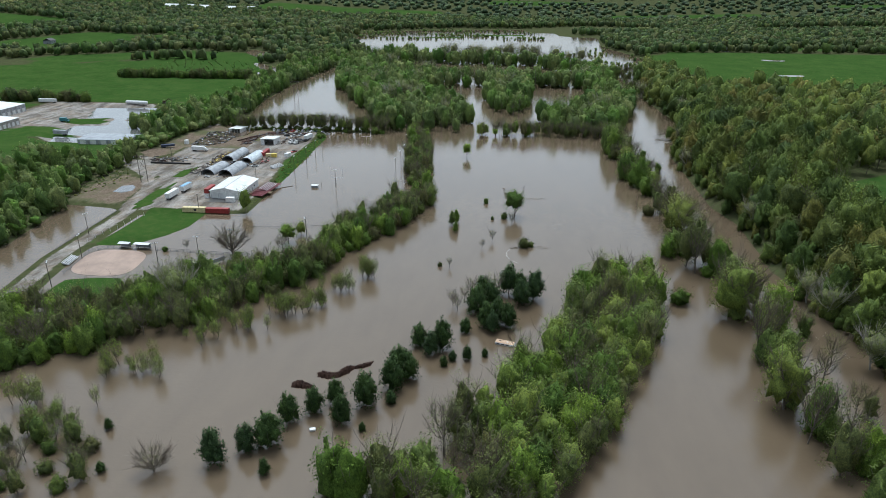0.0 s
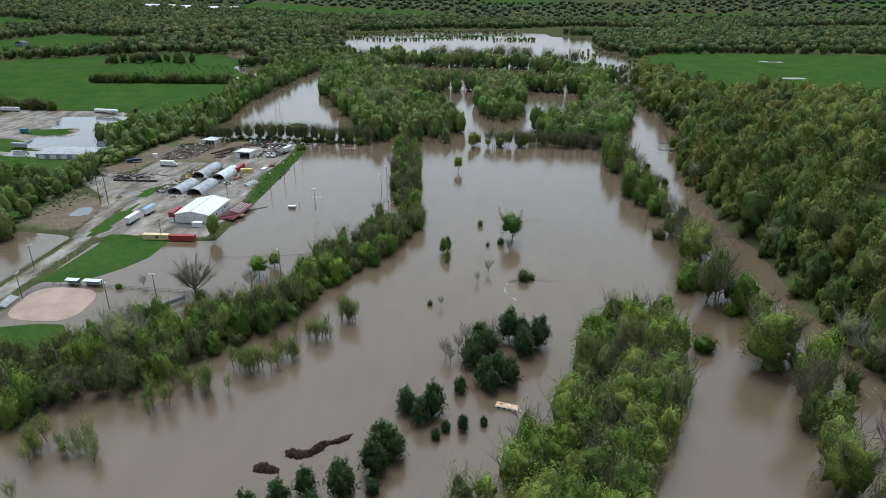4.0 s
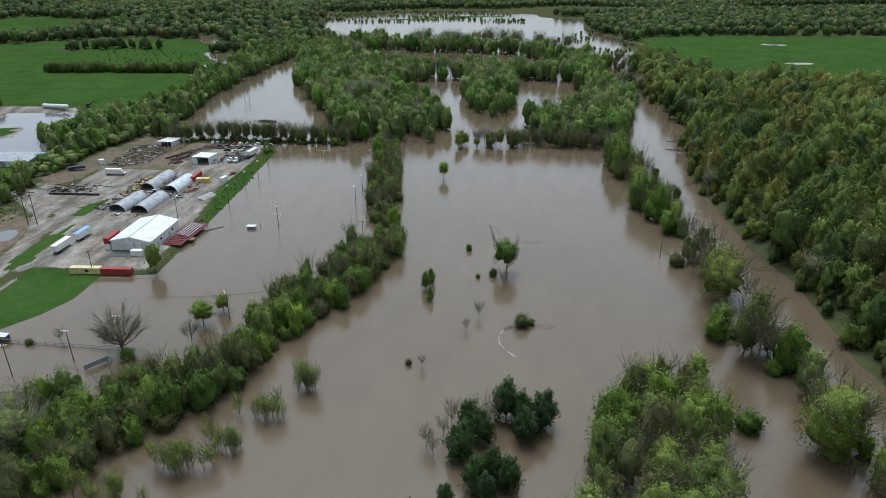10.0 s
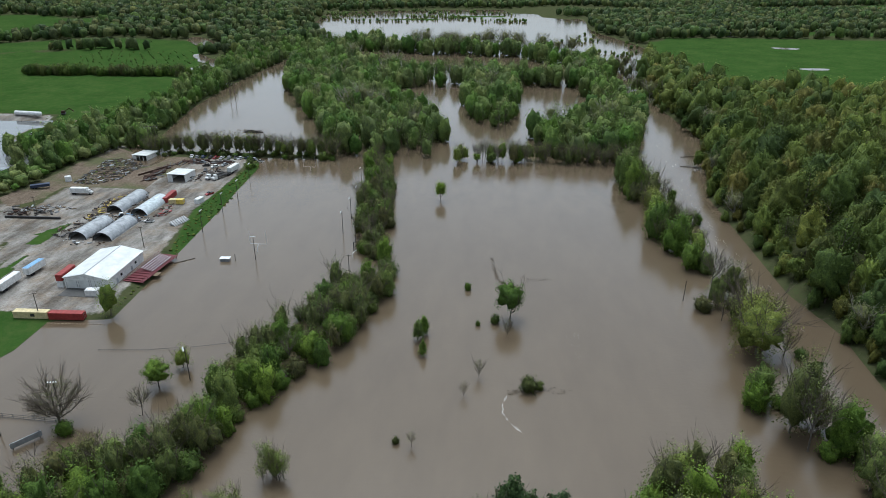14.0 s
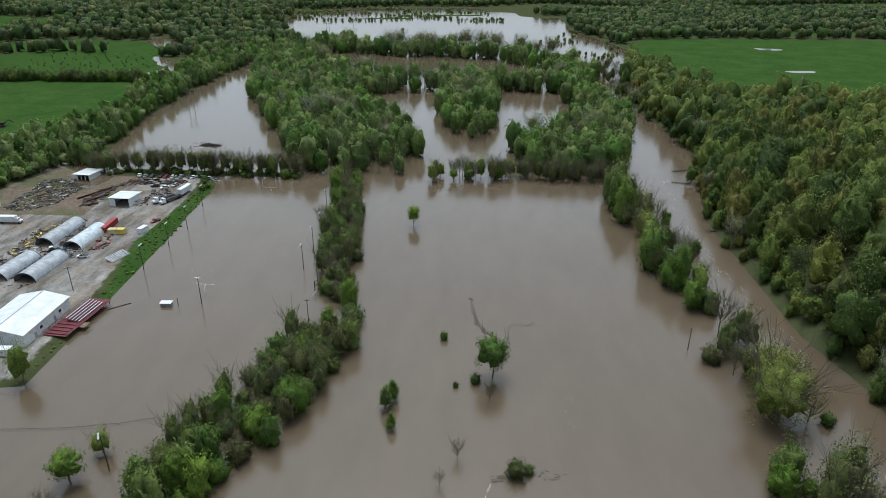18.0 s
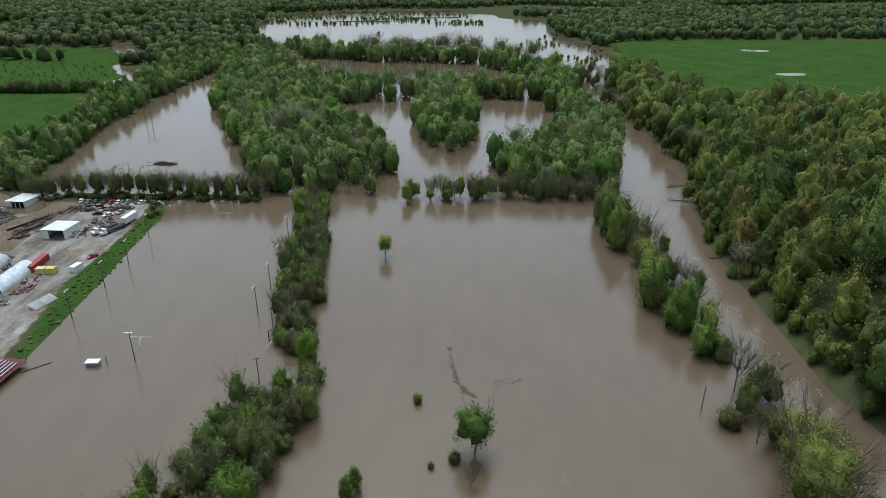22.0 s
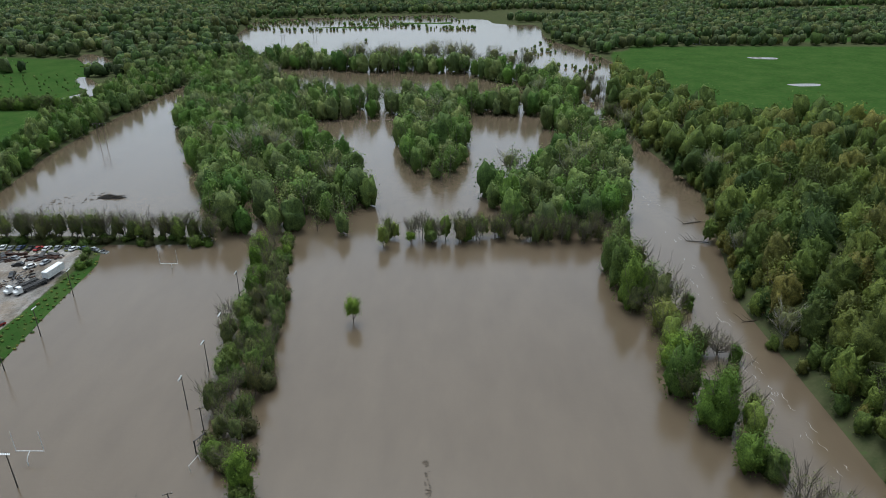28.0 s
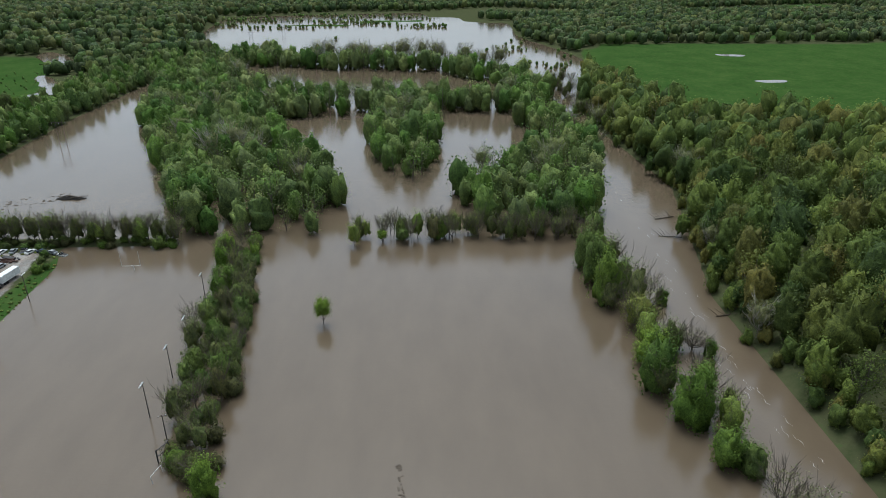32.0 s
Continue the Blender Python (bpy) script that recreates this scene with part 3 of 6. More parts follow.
models("willow", lambda r: tree_thing("willow", r, 7.5, 1.9, 0.8, 0.09, WILLOW, lobes=18, count=800, size=0.115, twigs=3, branches=11), 3)
models("shrub", lambda r: tree_thing("shrub", r, 6.2, 3.6, -2.0, 0.12, BRUSH, lobes=22, count=800, size=0.23, twigs=2, rings=7, around=12), 4)
models("sycamore", lambda r: tree_thing("sycamore", r, 16, 6.2, 3.0, 0.36, PALE_BUD, PALE_BARK, lobes=30, count=2300, size=0.18, twigs=7, branches=11, rings=8, around=12, core=0.64, ragged=0.13), 3)
models("cypress", lambda r: tree_thing("cypress", r, 9.0, 3.0, -0.2, 0.16, LEAF, lobes=24, count=1100, size=0.22, cone=0.6, rings=9, around=12), 2)
models("pale", lambda r: tree_thing("young_tree", r, 13, 4.6, -1.0, 0.2, WILLOW, lobes=26, count=1500, size=0.16, twigs=4, rings=8, around=13, core=0.76, ragged=0.09), 2)
models("spreading", lambda r: tree_thing("bare_tree", r, 14, 7.6, 2.6, 0.38, BUD, lobes=30, count=2400, size=0.12, twigs=18, branches=20), 1)
models("oak", lambda r: tree_thing("oak", r, 15, 7.4, -1.5, 0.38, OAK, lobes=30, count=2800, size=0.19, twigs=6, branches=12, rings=10, around=16, core=0.78, ragged=0.09), 3)
models("lone", lambda r: tree_thing("tree", r, 13, 5.2, 2.2, 0.26, LEAF, lobes=34, count=2400, size=0.21, twigs=2, branches=9, rings=10, around=16), 2)
models("round", lambda r: tree_thing("tree", r, 15, 6.0, -4.5, 0.3, LEAF, lobes=40, count=3200, size=0.23, twigs=2, branches=9, rings=11, around=18), 3)
TREE_TAGS = {"lone": ("rounded green tree on a clear trunk", "tree"), "round": ("broad round tree in full spring leaf", "tree"), "spreading": ("large spreading bare tree", "tree"), "oak": ("broad spreading oak with golden green young leaves", "oak tree"), "cypress": ("bright green conical tree alone in the flood", "tree"), "pale": ("budding tree with pale yellow-green young leaves", "tree"), "leafy": ("broadleaf tree in fresh green spring leaf standing in flood water", "tree"), "budding": ("budding tree with olive haze of young leaves over grey branches", "tree"),
             "bare": ("nearly bare grey-brown tree with fine twigs", "tree"), "cedar": ("dense dark green cedar standing in muddy water", "cedar tree"),
             "willow": ("pale yellow-green willow sapling rising from the water", "willow"), "shrub": ("low tangled shrub in mixed green leaf", "shrub"),
             "sycamore": ("tall pale-barked sycamore with thin young leaves", "tree")}
USED = set()


def plant(kind, x, y, scale=1.0, tall=1.0, z=None, group="", label=""):
    k = int(rng.integers(len(MODELS[kind])))
    model = MODELS[kind][k]
    z = float(land(np.array([x]), np.array([y]))[0]) if z is None else z
    m = Matrix.LocRotScale((x, y, max(z, -0.4) - 0.1), Euler((0, 0, rng.uniform(0, 6.28))), None)
    if (kind, k) in USED:
        ob = copy_thing(model, m)
    else:
        ob = model
        USED.add((kind, k))
    ob.matrix_basis = m @ Matrix.Diagonal((scale, scale, scale * tall, 1))
    text, cat = TREE_TAGS[kind]
    return tagged(ob, label or text, cat, group)


def scatter(poly, spacing, r, tries=30):
    """Points in a polygon, none nearer to another than spacing."""
    p = np.array(poly, float)
    lo, hi = p.min(0), p.max(0)
    cell, cells, out = spacing, {}, []
    want = int((hi - lo).prod() / spacing ** 2 * 4.0)
    c = r.uniform(lo, hi, (want, 2))
    c = c[signed_inside(c[:, 0], c[:, 1], poly) > 0]
    for x, y in c:
        i, j = int(x // cell), int(y // cell)
        if all((x - a) ** 2 + (y - b) ** 2 > spacing ** 2 for u in (i - 1, i, i + 1) for w in (j - 1, j, j + 1) for a, b in cells.get((u, w), ())):
            cells.setdefault((i, j), []).append((x, y))
            out.append((x, y))
    return out


def belt(poly, spacing, kinds, weights, lo, hi, group):
    for x, y in scatter(poly, spacing, rng):
        kind = str(rng.choice(kinds, p=weights))
        plant(kind, x, y, rng.uniform(lo, hi) * (1.25 if kind == "shrub" else 1.0), rng.uniform(0.85, 1.15), group=group)


belt([(-152, 140), (-127, 158), (-104, 174), (-93, 188), (-85, 200), (-76, 214), (-68, 231), (-74, 243), (-84, 231), (-96, 231), (-104, 212), (-116, 211), (-133, 198), (-142, 186), (-160, 183), (-178, 172), (-215, 166), (-205, 138)],
     3.9, ["leafy", "budding", "bare", "shrub"], [0.36, 0.4, 0.06, 0.18], 0.72, 1.12, "trees of the field belt")
belt([(-68, 231), (-65, 246), (-57, 261), (-48, 276), (-40, 300), (-35, 322), (-35, 334), (-56, 326), (-63, 299), (-72, 279), (-75, 263), (-75, 240)], 3.8,
     ["leafy", "budding", "shrub", "bare"], [0.38, 0.26, 0.3, 0.06], 0.68, 1.05, "trees of the field belt")
belt([(-36, 334), (-44, 364), (-45, 391), (-48, 416), (-53, 447), (-60, 488), (-72, 480), (-64, 434), (-65, 416), (-60, 392), (-57, 372), (-51, 350)], 3.7, ["shrub", "leafy", "budding", "bare"], [0.42, 0.2, 0.26, 0.12], 0.6, 0.95, "trees of the field belt")
belt([(-35, 102), (-15, 114), (10, 152), (28, 184), (33, 210), (50, 232), (64, 234), (66, 224), (60, 188), (47, 153), (39, 131), (24, 111), (10, 92)], 4.7,
     ["leafy", "budding", "bare", "pale"], [0.36, 0.36, 0.1, 0.18], 0.85, 1.3, "trees of the thicket")
# the river bank, tree by tree: kind, place, size and height
BANK = [("leafy", 74.7, 462, 1.3, 1.1), ("budding", 79, 478, 1.2, 1.0), ("leafy", 84, 488, 1.3, 1.0), ("leafy", 75, 448, 1.45, 1.15), ("budding", 82, 455, 1.35, 1.05), ("leafy", 75, 434, 1.35, 1.25), ("round", 82, 441, 1.0, 1.1),
        ("budding", 84, 428, 1.3, 1.1), ("oak", 82, 417, 1.0, 1.0), ("pale", 80, 405, 1.2, 1.05), ("bare", 90, 430, 1.1, 1.0), ("round", 79, 396, 1.0, 0.95), ("budding", 87, 402, 1.1, 0.9), ("spreading", 95, 403, 0.7, 0.85),
        ("leafy", 76.5, 383, 1.45, 1.15), ("round", 82, 369, 1.2, 1.1), ("budding", 88, 378, 1.15, 1.0), ("pale", 89, 364, 1.1, 1.0), ("leafy", 83.5, 352, 1.1, 0.9), ("leafy", 89, 349, 0.85, 0.85),
        ("bare", 86.6, 333, 1.2, 1.15), ("budding", 92, 329, 1.2, 1.0), ("budding", 85, 322, 1.15, 0.9), ("shrub", 79.5, 318, 1.1, 1.0), ("pale", 91, 314, 0.75, 1.1), ("bare", 84, 311, 0.95, 1.0),
        ("oak", 91, 303, 1.25, 1.0), ("oak", 88.5, 290, 1.4, 1.05), ("bare", 97, 290, 0.95, 0.9), ("leafy", 81, 267, 1.05, 0.95), ("round", 78.5, 262, 0.75, 1.0), ("budding", 84, 252, 1.6, 1.15), ("budding", 89, 258, 1.5, 1.15), ("bare", 86, 245, 1.45, 1.2),
        ("leafy", 95, 246, 1.35, 0.95), ("leafy", 99, 240, 1.15, 0.85), ("budding", 95, 232, 1.15, 0.95), ("oak", 90, 208, 1.35, 1.15), ("oak", 96, 214, 1.1, 1.1), ("round", 100, 196, 1.1, 1.35), ("bare", 90, 179, 1.35, 1.35), ("budding", 97, 188, 1.25, 1.2),
        ("leafy", 99, 178, 1.1, 0.9), ("pale", 90, 161, 1.25, 1.1), ("oak", 89, 151, 1.1, 1.3), ("bare", 105.5, 166, 1.0, 1.1), ("leafy", 94, 141, 1.15, 1.15), ("bare", 90, 136, 1.2, 1.3), ("bare", 97, 131, 1.15, 1.25), ("leafy", 101, 128, 1.1, 1.0),
        ("budding", 93, 124, 1.2, 1.2), ("bare", 104, 118, 1.2, 1.1), ("leafy", 97, 112, 1.1, 1.0), ("pale", 103, 106, 1.0, 1.0), ("bare", 110, 196, 0.9, 1.0), ("bare", 113, 178, 0.95, 1.0), ("bare", 108, 150, 0.9, 1.0)]
for kind, x, y, k, tall in BANK:
    plant(kind, x, y, k, tall, group="trees of the river bank")
for kind, x, y, k, tall in BANK[::2] + BANK[1:40:4]:
    plant(str(rng.choice(["leafy", "budding", "shrub"], p=[0.35, 0.4, 0.25])), x + rng.uniform(0, 5), y + rng.normal(0, 3.5), k * rng.uniform(0.55, 0.85), 0.95, group="trees of the river bank")


# ---- woodland too dense to count ----
def wood_template(r, height, radius, low, lobes, count, size, trunk=True, rings=7, around=11, bottom=-0.7, ragged=0.1):
    v, f, nrm = crown(r, height, radius, low, lobes, count, size, 0.0, rings, around, bottom=bottom, ragged=ragged)
    slots = np.zeros(len(f), int)
    if trunk:
        tv, tf = tube([(0, 0, -2), (0.2, 0.1, low + 2.5)], [0.26, 0.17], 4)
        tf = np.concatenate([tf[:, :3], tf[:, [0, 2, 3]]])
        f = np.concatenate([f, tf + len(v)])
        v = np.concatenate([v, tv])
        nrm = np.concatenate([nrm, tv * (1, 1, 0) / (np.linalg.norm(tv[:, :2], axis=1)[:, None] + 1e-6)])
        slots = np.concatenate([slots, np.ones(len(tf), int)])
    return v, f, slots, nrm


def haze_template(r, height, radius, low, count, size):
    """A thinly leaved tree of a wood: grey limbs, and scraps of young leaf with gaps."""
    v, f, nrm = crown(r, height, radius, low, 20, count, size, 0.0, 0)
    tv, tf = merge(limbs(r, height, radius, low, 0.22, 7)[:2])
    tf = np.concatenate([tf[:, :3], tf[:, [0, 2, 3]]])
    side = tv * (1, 1, 0) / (np.linalg.norm(tv[:, :2], axis=1)[:, None] + 1e-6)
    return np.concatenate([v, tv]), np.concatenate([f, tf + len(v)]), np.concatenate([np.zeros(len(f), int), np.ones(len(tf), int)]), np.concatenate([nrm, side])


MID = [wood_template(np.random.default_rng(40 + k), 15, 5.5, -3.0, 24, 250, 0.38, rings=8, around=12, bottom=-0.85) for k in range(5)] + [haze_template(np.random.default_rng(140 + k), 16, 5.0, -1.0, 330, 0.33) for k in range(2)]
BUSHY = [wood_template(np.random.default_rng(45 + k), 13, 4.7, -3.5, 22, 230, 0.38, False, 7, 11, -0.9) for k in range(5)]
BROAD = [wood_template(np.random.default_rng(50 + k), 16, 5.5, 0.0, 26, 120, 0.38, rings=7, around=11, ragged=0.07) for k in range(6)] + [haze_template(np.random.default_rng(150 + k), 16.5, 5.0, 1.0, 320, 0.4) for k in range(1)]
NEAR_BROAD = [wood_template(np.random.default_rng(55 + k), 16, 5.5, -1.0, 38, 800, 0.25, True, 11, 18, ragged=0.075) for k in range(6)] + [haze_template(np.random.default_rng(155 + k), 16.5, 5.0, 0.5, 1100, 0.24) for k in range(1)]
LOW = [wood_template(np.random.default_rng(70 + k), 5, 3.4, 0.1, 12, 110, 0.26, False, 6, 10, -0.9) for k in range(4)]
WEED = [wood_template(np.random.default_rng(75 + k), 0.8, 1.0, -0.3, 7, 26, 0.14, False, 4, 7, -0.9) for k in range(4)]
FAR = [wood_template(np.random.default_rng(60 + k), 11, 5.6, -3.0, 13, 14, 0.75, False, 5, 8) for k in range(6)]
VERY_FAR = [wood_template(np.random.default_rng(80 + k), 12, 11, -2.0, 11, 5, 1.7, False, 5, 7) for k in range(4)]


def woodland(name, spots, templates, lo, hi, leaf, label, r, sink=0.0):
    spots = np.array(spots)
    z = land(spots[:, 0], spots[:, 1])
    vs, fs, ss, ts, ns, base = [], [], [], [], [], 0
    which = r.integers(len(templates), size=len(spots))
    for k, (v, f, s, nv) in enumerate(templates):
        at = np.nonzero(which == k)[0]
        m = len(at)
        a, sc, tall = r.uniform(0, 6.28, m), lo + (hi - lo) * r.uniform(0, 1, m) ** 1.4, r.uniform(0.85, 1.2, m)
        tall *= (sc / (0.5 * (lo + hi))) ** -0.45
        ca, sa = np.cos(a) * sc, np.sin(a) * sc
        w = np.empty((m, len(v), 3))
        w[..., 0] = ca[:, None] * v[:, 0] - sa[:, None] * v[:, 1] + spots[at, 0][:, None]
        w[..., 1] = sa[:, None] * v[:, 0] + ca[:, None] * v[:, 1] + spots[at, 1][:, None]
        w[..., 2] = (sc * tall)[:, None] * v[:, 2] + np.maximum(z[at], -0.4)[:, None] - sink
        vs.append(w.reshape(-1, 3))
        u = np.empty((m, len(v), 3), np.float32)
        u[..., 0] = np.cos(a)[:, None] * nv[:, 0] - np.sin(a)[:, None] * nv[:, 1]
        u[..., 1] = np.sin(a)[:, None] * nv[:, 0] + np.cos(a)[:, None] * nv[:, 1]
        u[..., 2] = nv[:, 2]
        ns.append(u.reshape(-1, 3))
        fs.append((f[None] + (np.arange(m) * len(v))[:, None, None]).reshape(-1, 3) + base)
        ss.append(np.tile(s, m))
        # trees of one kind stand together
        stand = 0.5 + 0.25 * np.sin(spots[at, 0] / 17 + np.sin(spots[at, 1] / 29) * 1.6) + 0.25 * np.sin(spots[at, 1] / 21 + spots[at, 0] / 37)
        ts.append(np.repeat((0.55 * stand + 0.9 * r.uniform(0, 1, m)) % 1.0, len(v)))
        base += m * len(v)
    me = raw_mesh(name, np.concatenate(vs), np.concatenate(fs), [leaf, BARK], np.concatenate(ss), np.concatenate(ts), np.concatenate(ns))
    tagged(new(name, me), label, "woodland", kind="stuff")


ISLAND = [(-192, 708), (-165, 650), (-133, 584), (-115, 540), (-98, 500), (-71, 497), (-37, 499), (-29, 537), (-50, 592), (-75, 640), (-100, 707), (-60, 722), (25, 731), (91, 730), (100, 760), (80, 772), (20, 770), (-60, 772), (-110, 785), (-150, 850), (-190, 960), (-213, 960), (-217, 822)]
ISLAND_TOP = [(-190, 1000), (-160, 1010), (-118, 966), (-31, 958), (29, 946), (72, 904), (108, 872), (120, 780), (105, 750), (90, 800), (76, 850), (28, 910), (-29, 918), (-94, 926), (-190, 955)]
MID_ISLAND = [(-26, 652), (-12, 590), (5, 570), (18, 602), (24, 680), (22, 751), (0, 765), (-15, 740)]
RIGHT_LIMB = [(29, 552), (36, 505), (74, 503), (88, 508), (108, 580), (117, 636), (108, 700), (96, 735), (80, 700), (92, 640), (70, 590), (45, 565)]
wr = np.random.default_rng(11)
isle = [p for poly, s in ((ISLAND, 7.4), (ISLAND_TOP, 6.8), (MID_ISLAND, 7.0), (RIGHT_LIMB, 7.0)) for p in scatter(poly, s, wr)]
woodland("island_woods", isle, MID, 0.85, 1.7, WOODS, "flooded woods in mixed spring green round a horseshoe channel", wr)
bank = scatter([(-222, 500), (-240, 618), (-244, 709), (-239, 848), (-224, 1040), (-262, 1040), (-290, 850), (-285, 700), (-262, 600), (-245, 540), (-268, 460), (-285, 425), (-252, 425), (-240, 470)], 7.5, wr)
bank += scatter([(-314, 350), (-300, 400), (-265, 410), (-240, 385), (-242, 330), (-226, 282), (-222, 235), (-330, 180), (-420, 250)], 6.8, wr)
bank += scatter([(-300, 482), (-262, 470), (-250, 540), (-262, 592), (-276, 570), (-280, 525)], 6.6, wr)
bank = [p for p in bank if not (-311 < p[0] < -258 and 372 < p[1] < 444)]
woodland("bank_woods", bank, BUSHY, 0.75, 1.4, WOODS, "leafy woods along the bank of the flooded channel", wr)
hedge = scatter([(-249, 398), (-243, 417), (-243, 442), (-241, 462), (-238, 487), (-232, 504), (-258, 530), (-268, 510), (-278, 493), (-266, 462), (-274, 439), (-266, 402)], 4.6, wr)
hedge += scatter([(-330, 180), (-222, 235), (-226, 282), (-242, 330), (-241, 355), (-300, 362), (-345, 310)], 6.5, wr)
hedge += scatter([(-228, 520), (-242, 618), (-246, 709), (-241, 848), (-226, 1000), (-240, 1000), (-262, 848), (-266, 709), (-262, 618), (-248, 530)], 6.2, wr)
hedge = [p for p in hedge if not (-311 < p[0] < -262 and 410 < p[1] < 444)]
woodland("bank_thicket", hedge, LOW, 0.9, 1.7, WOODS, "tangled green brush between the yard and the lot", wr)
HILL_EDGE = [(131, 60), (129, 168), (126, 211), (123.5, 240), (124.5, 270), (124, 310), (121, 335), (120, 380), (120, 437), (129, 480), (144, 540), (145, 558), (137, 678), (139, 760)]
hill = [(x, y) for x, y in scatter(HILL_EDGE + [(160, 830), (176, 900), (176, 790), (188, 728), (208, 658), (258, 646), (310, 626), (370, 604), (640, 600), (520, 300), (300, 60)], 8.6, wr)
        if signed_inside(np.array([x]), np.array([y]), MEADOW)[0] < -2]
woodland("hillside_woods", [p for p in hill if p[0] < 205 and p[1] < 560], NEAR_BROAD, 0.95, 1.7, HILL, "dense hillside woods in olive and dark spring green", wr)
woodland("upper_hillside_woods", [p for p in hill if p[0] >= 205 or p[1] >= 560], BROAD, 0.95, 1.7, HILL, "dense woods on the upper hillside", wr)
edge = [(x0 + (x1 - x0) * f + wr.normal(2.0, 3.6), y0 + (y1 - y0) * f + wr.normal(0, 2.0)) for (x0, y0), (x1, y1) in zip(HILL_EDGE, HILL_EDGE[1:]) for f in np.arange(0, 1, 2.3 / math.hypot(x1 - x0, y1 - y0))]
woodland("bank_brush", edge, BUSHY + NEAR_BROAD[:2], 0.4, 0.85, HILL, "low leafy brush overhanging the river bank", wr)


def far_spots(poly, spacing, holes, r, water=1.0):
    p = np.array(scatter(poly, spacing, r))
    keep = land(p[:, 0], p[:, 1]) > water
    for h in holes:
        keep &= signed_inside(p[:, 0], p[:, 1], h) < 0
    return p[keep]


CREEK_SIDE = [(-420, 1015), (-385, 1010), (-325, 925), (-330, 900), (-360, 915), (-410, 985)]
HOLES = [WEST_FIELD, EAST_FIELD, WEST_LOT, CREEK_SIDE, *FAR_FIELDS]
mid_far = np.concatenate([far_spots([(-900, 880), (-300, 880), (-225, 1040), (-330, 1420), (0, 1360), (150, 1340), (150, 1200), (200, 1030), (230, 1080), (900, 1100), (1250, 1800), (-1250, 1800), (-1100, 1000)], 10.4, HOLES, wr),
                          far_spots([(-720, 700), (-500, 560), (-440, 580), (-480, 640), (-700, 800)], 11, HOLES, wr)])
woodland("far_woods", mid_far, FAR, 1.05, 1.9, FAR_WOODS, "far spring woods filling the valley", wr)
very_far = far_spots([(-1250, 1800), (1250, 1800), (2700, 3700), (-2700, 3700)], 29, FAR_FIELDS, wr)
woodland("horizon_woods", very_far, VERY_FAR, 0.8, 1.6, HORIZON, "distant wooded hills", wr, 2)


# ---- helpers for things ----
def thing(name, x, y, z=None, turn=0.0, label="", category="", group=""):
    z = float(land(np.array([x]), np.array([y]))[0]) if z is None else z
    ob = new(name)
    ob.matrix_basis = pose(x, y, z, 0, 0, turn)
    return tagged(ob, label, category, group)


def part(name, bm, material, parent, label=""):
    me = bpy.data.meshes.new(name)
    bm.to_mesh(me)
    bm.free()
    me.materials.append(material)
    ob = new(name, me)
    ob.parent = parent
    return tagged(ob, label)


def add_box(bm, at, size, turn=0.0, tilt=0.0, bevel=0.0):
    r = bmesh.ops.create_cube(bm, size=1.0, matrix=pose(*at, tilt, 0, turn) @ Matrix.Diagonal((*size, 1)))
    if bevel:
        edges = list({e for v in r["verts"] for e in v.link_edges})
        bmesh.ops.bevel(bm, geom=edges, offset=bevel, segments=1, affect="EDGES")
    return bm


def box(at, size, turn=0.0, tilt=0.0, bevel=0.0):
    return add_box(bmesh.new(), at, size, turn, tilt, bevel)


def add_rod(bm, a, b, r0, r1=None, sides=8):
    r1 = r0 if r1 is None else r1
    a, b = Vector(a), Vector(b)
    d = b - a
    m = Matrix.Translation((a + b) / 2) @ d.to_track_quat("Z", "Y").to_matrix().to_4x4()
    bmesh.ops.create_cone(bm, cap_ends=True, segments=sides, radius1=r0, radius2=r1, depth=d.length, matrix=m)
    return bm


def rod(a, b, r0, r1=None, sides=8):
    return add_rod(bmesh.new(), a, b, r0, r1, sides)


def prism(profile, y0, y1, axis="y"):
    """A closed profile of (x, z) drawn out from y0 to y1."""
    bm = bmesh.new()
    rows = [[bm.verts.new((x, y, z)) for x, z in profile] for y in (y0, y1)]
    n = len(profile)
    for k in range(n):
        bm.faces.new((rows[0][k], rows[0][(k + 1) % n], rows[1][(k + 1) % n], rows[1][k]))
    bm.faces.new(rows[0][::-1])
    bm.faces.new(rows[1])
    bmesh.ops.recalc_face_normals(bm, faces=bm.faces)
    return bm


WHITE = plain("white_paint", (0.68, 0.68, 0.66), 0.5, 0.4, wear=0.15)
ROOF_WHITE = plain("white_metal_roof", (0.62, 0.63, 0.61), 0.45, 0.5, wear=0.12, scale=0.25)
GALV = plain("galvanised_sheet", (0.36, 0.375, 0.39), 0.45, 0.5, 0.2, wear=0.4, scale=0.5)
GREY_ROOF = plain("grey_metal_roof", (0.27, 0.29, 0.31), 0.5, 0.4, wear=0.25, scale=0.25)
GLASSY = plain("weathered_plastic_sheet", (0.55, 0.60, 0.62), 0.3, 0.5, wear=0.3, scale=0.6)
ALU = plain("aluminium", (0.62, 0.63, 0.64), 0.35, 0.5, 0.6, wear=0.15)
RED = plain("red_container_paint", (0.27, 0.035, 0.03), 0.6, 0.35, wear=0.3)
MAROON = plain("maroon_paint", (0.12, 0.018, 0.024), 0.6, 0.3, wear=0.25)
CREAM = plain("cream_container_paint", (0.60, 0.50, 0.27), 0.6, 0.35, wear=0.25)
YELLOW = plain("yellow_paint", (0.62, 0.47, 0.10), 0.55, 0.35, wear=0.2)
BLUE = plain("blue_tarp", (0.20, 0.36, 0.55), 0.6, 0.3, wear=0.2)
NAVY = plain("navy_paint", (0.03, 0.045, 0.09), 0.5, 0.4, wear=0.2)
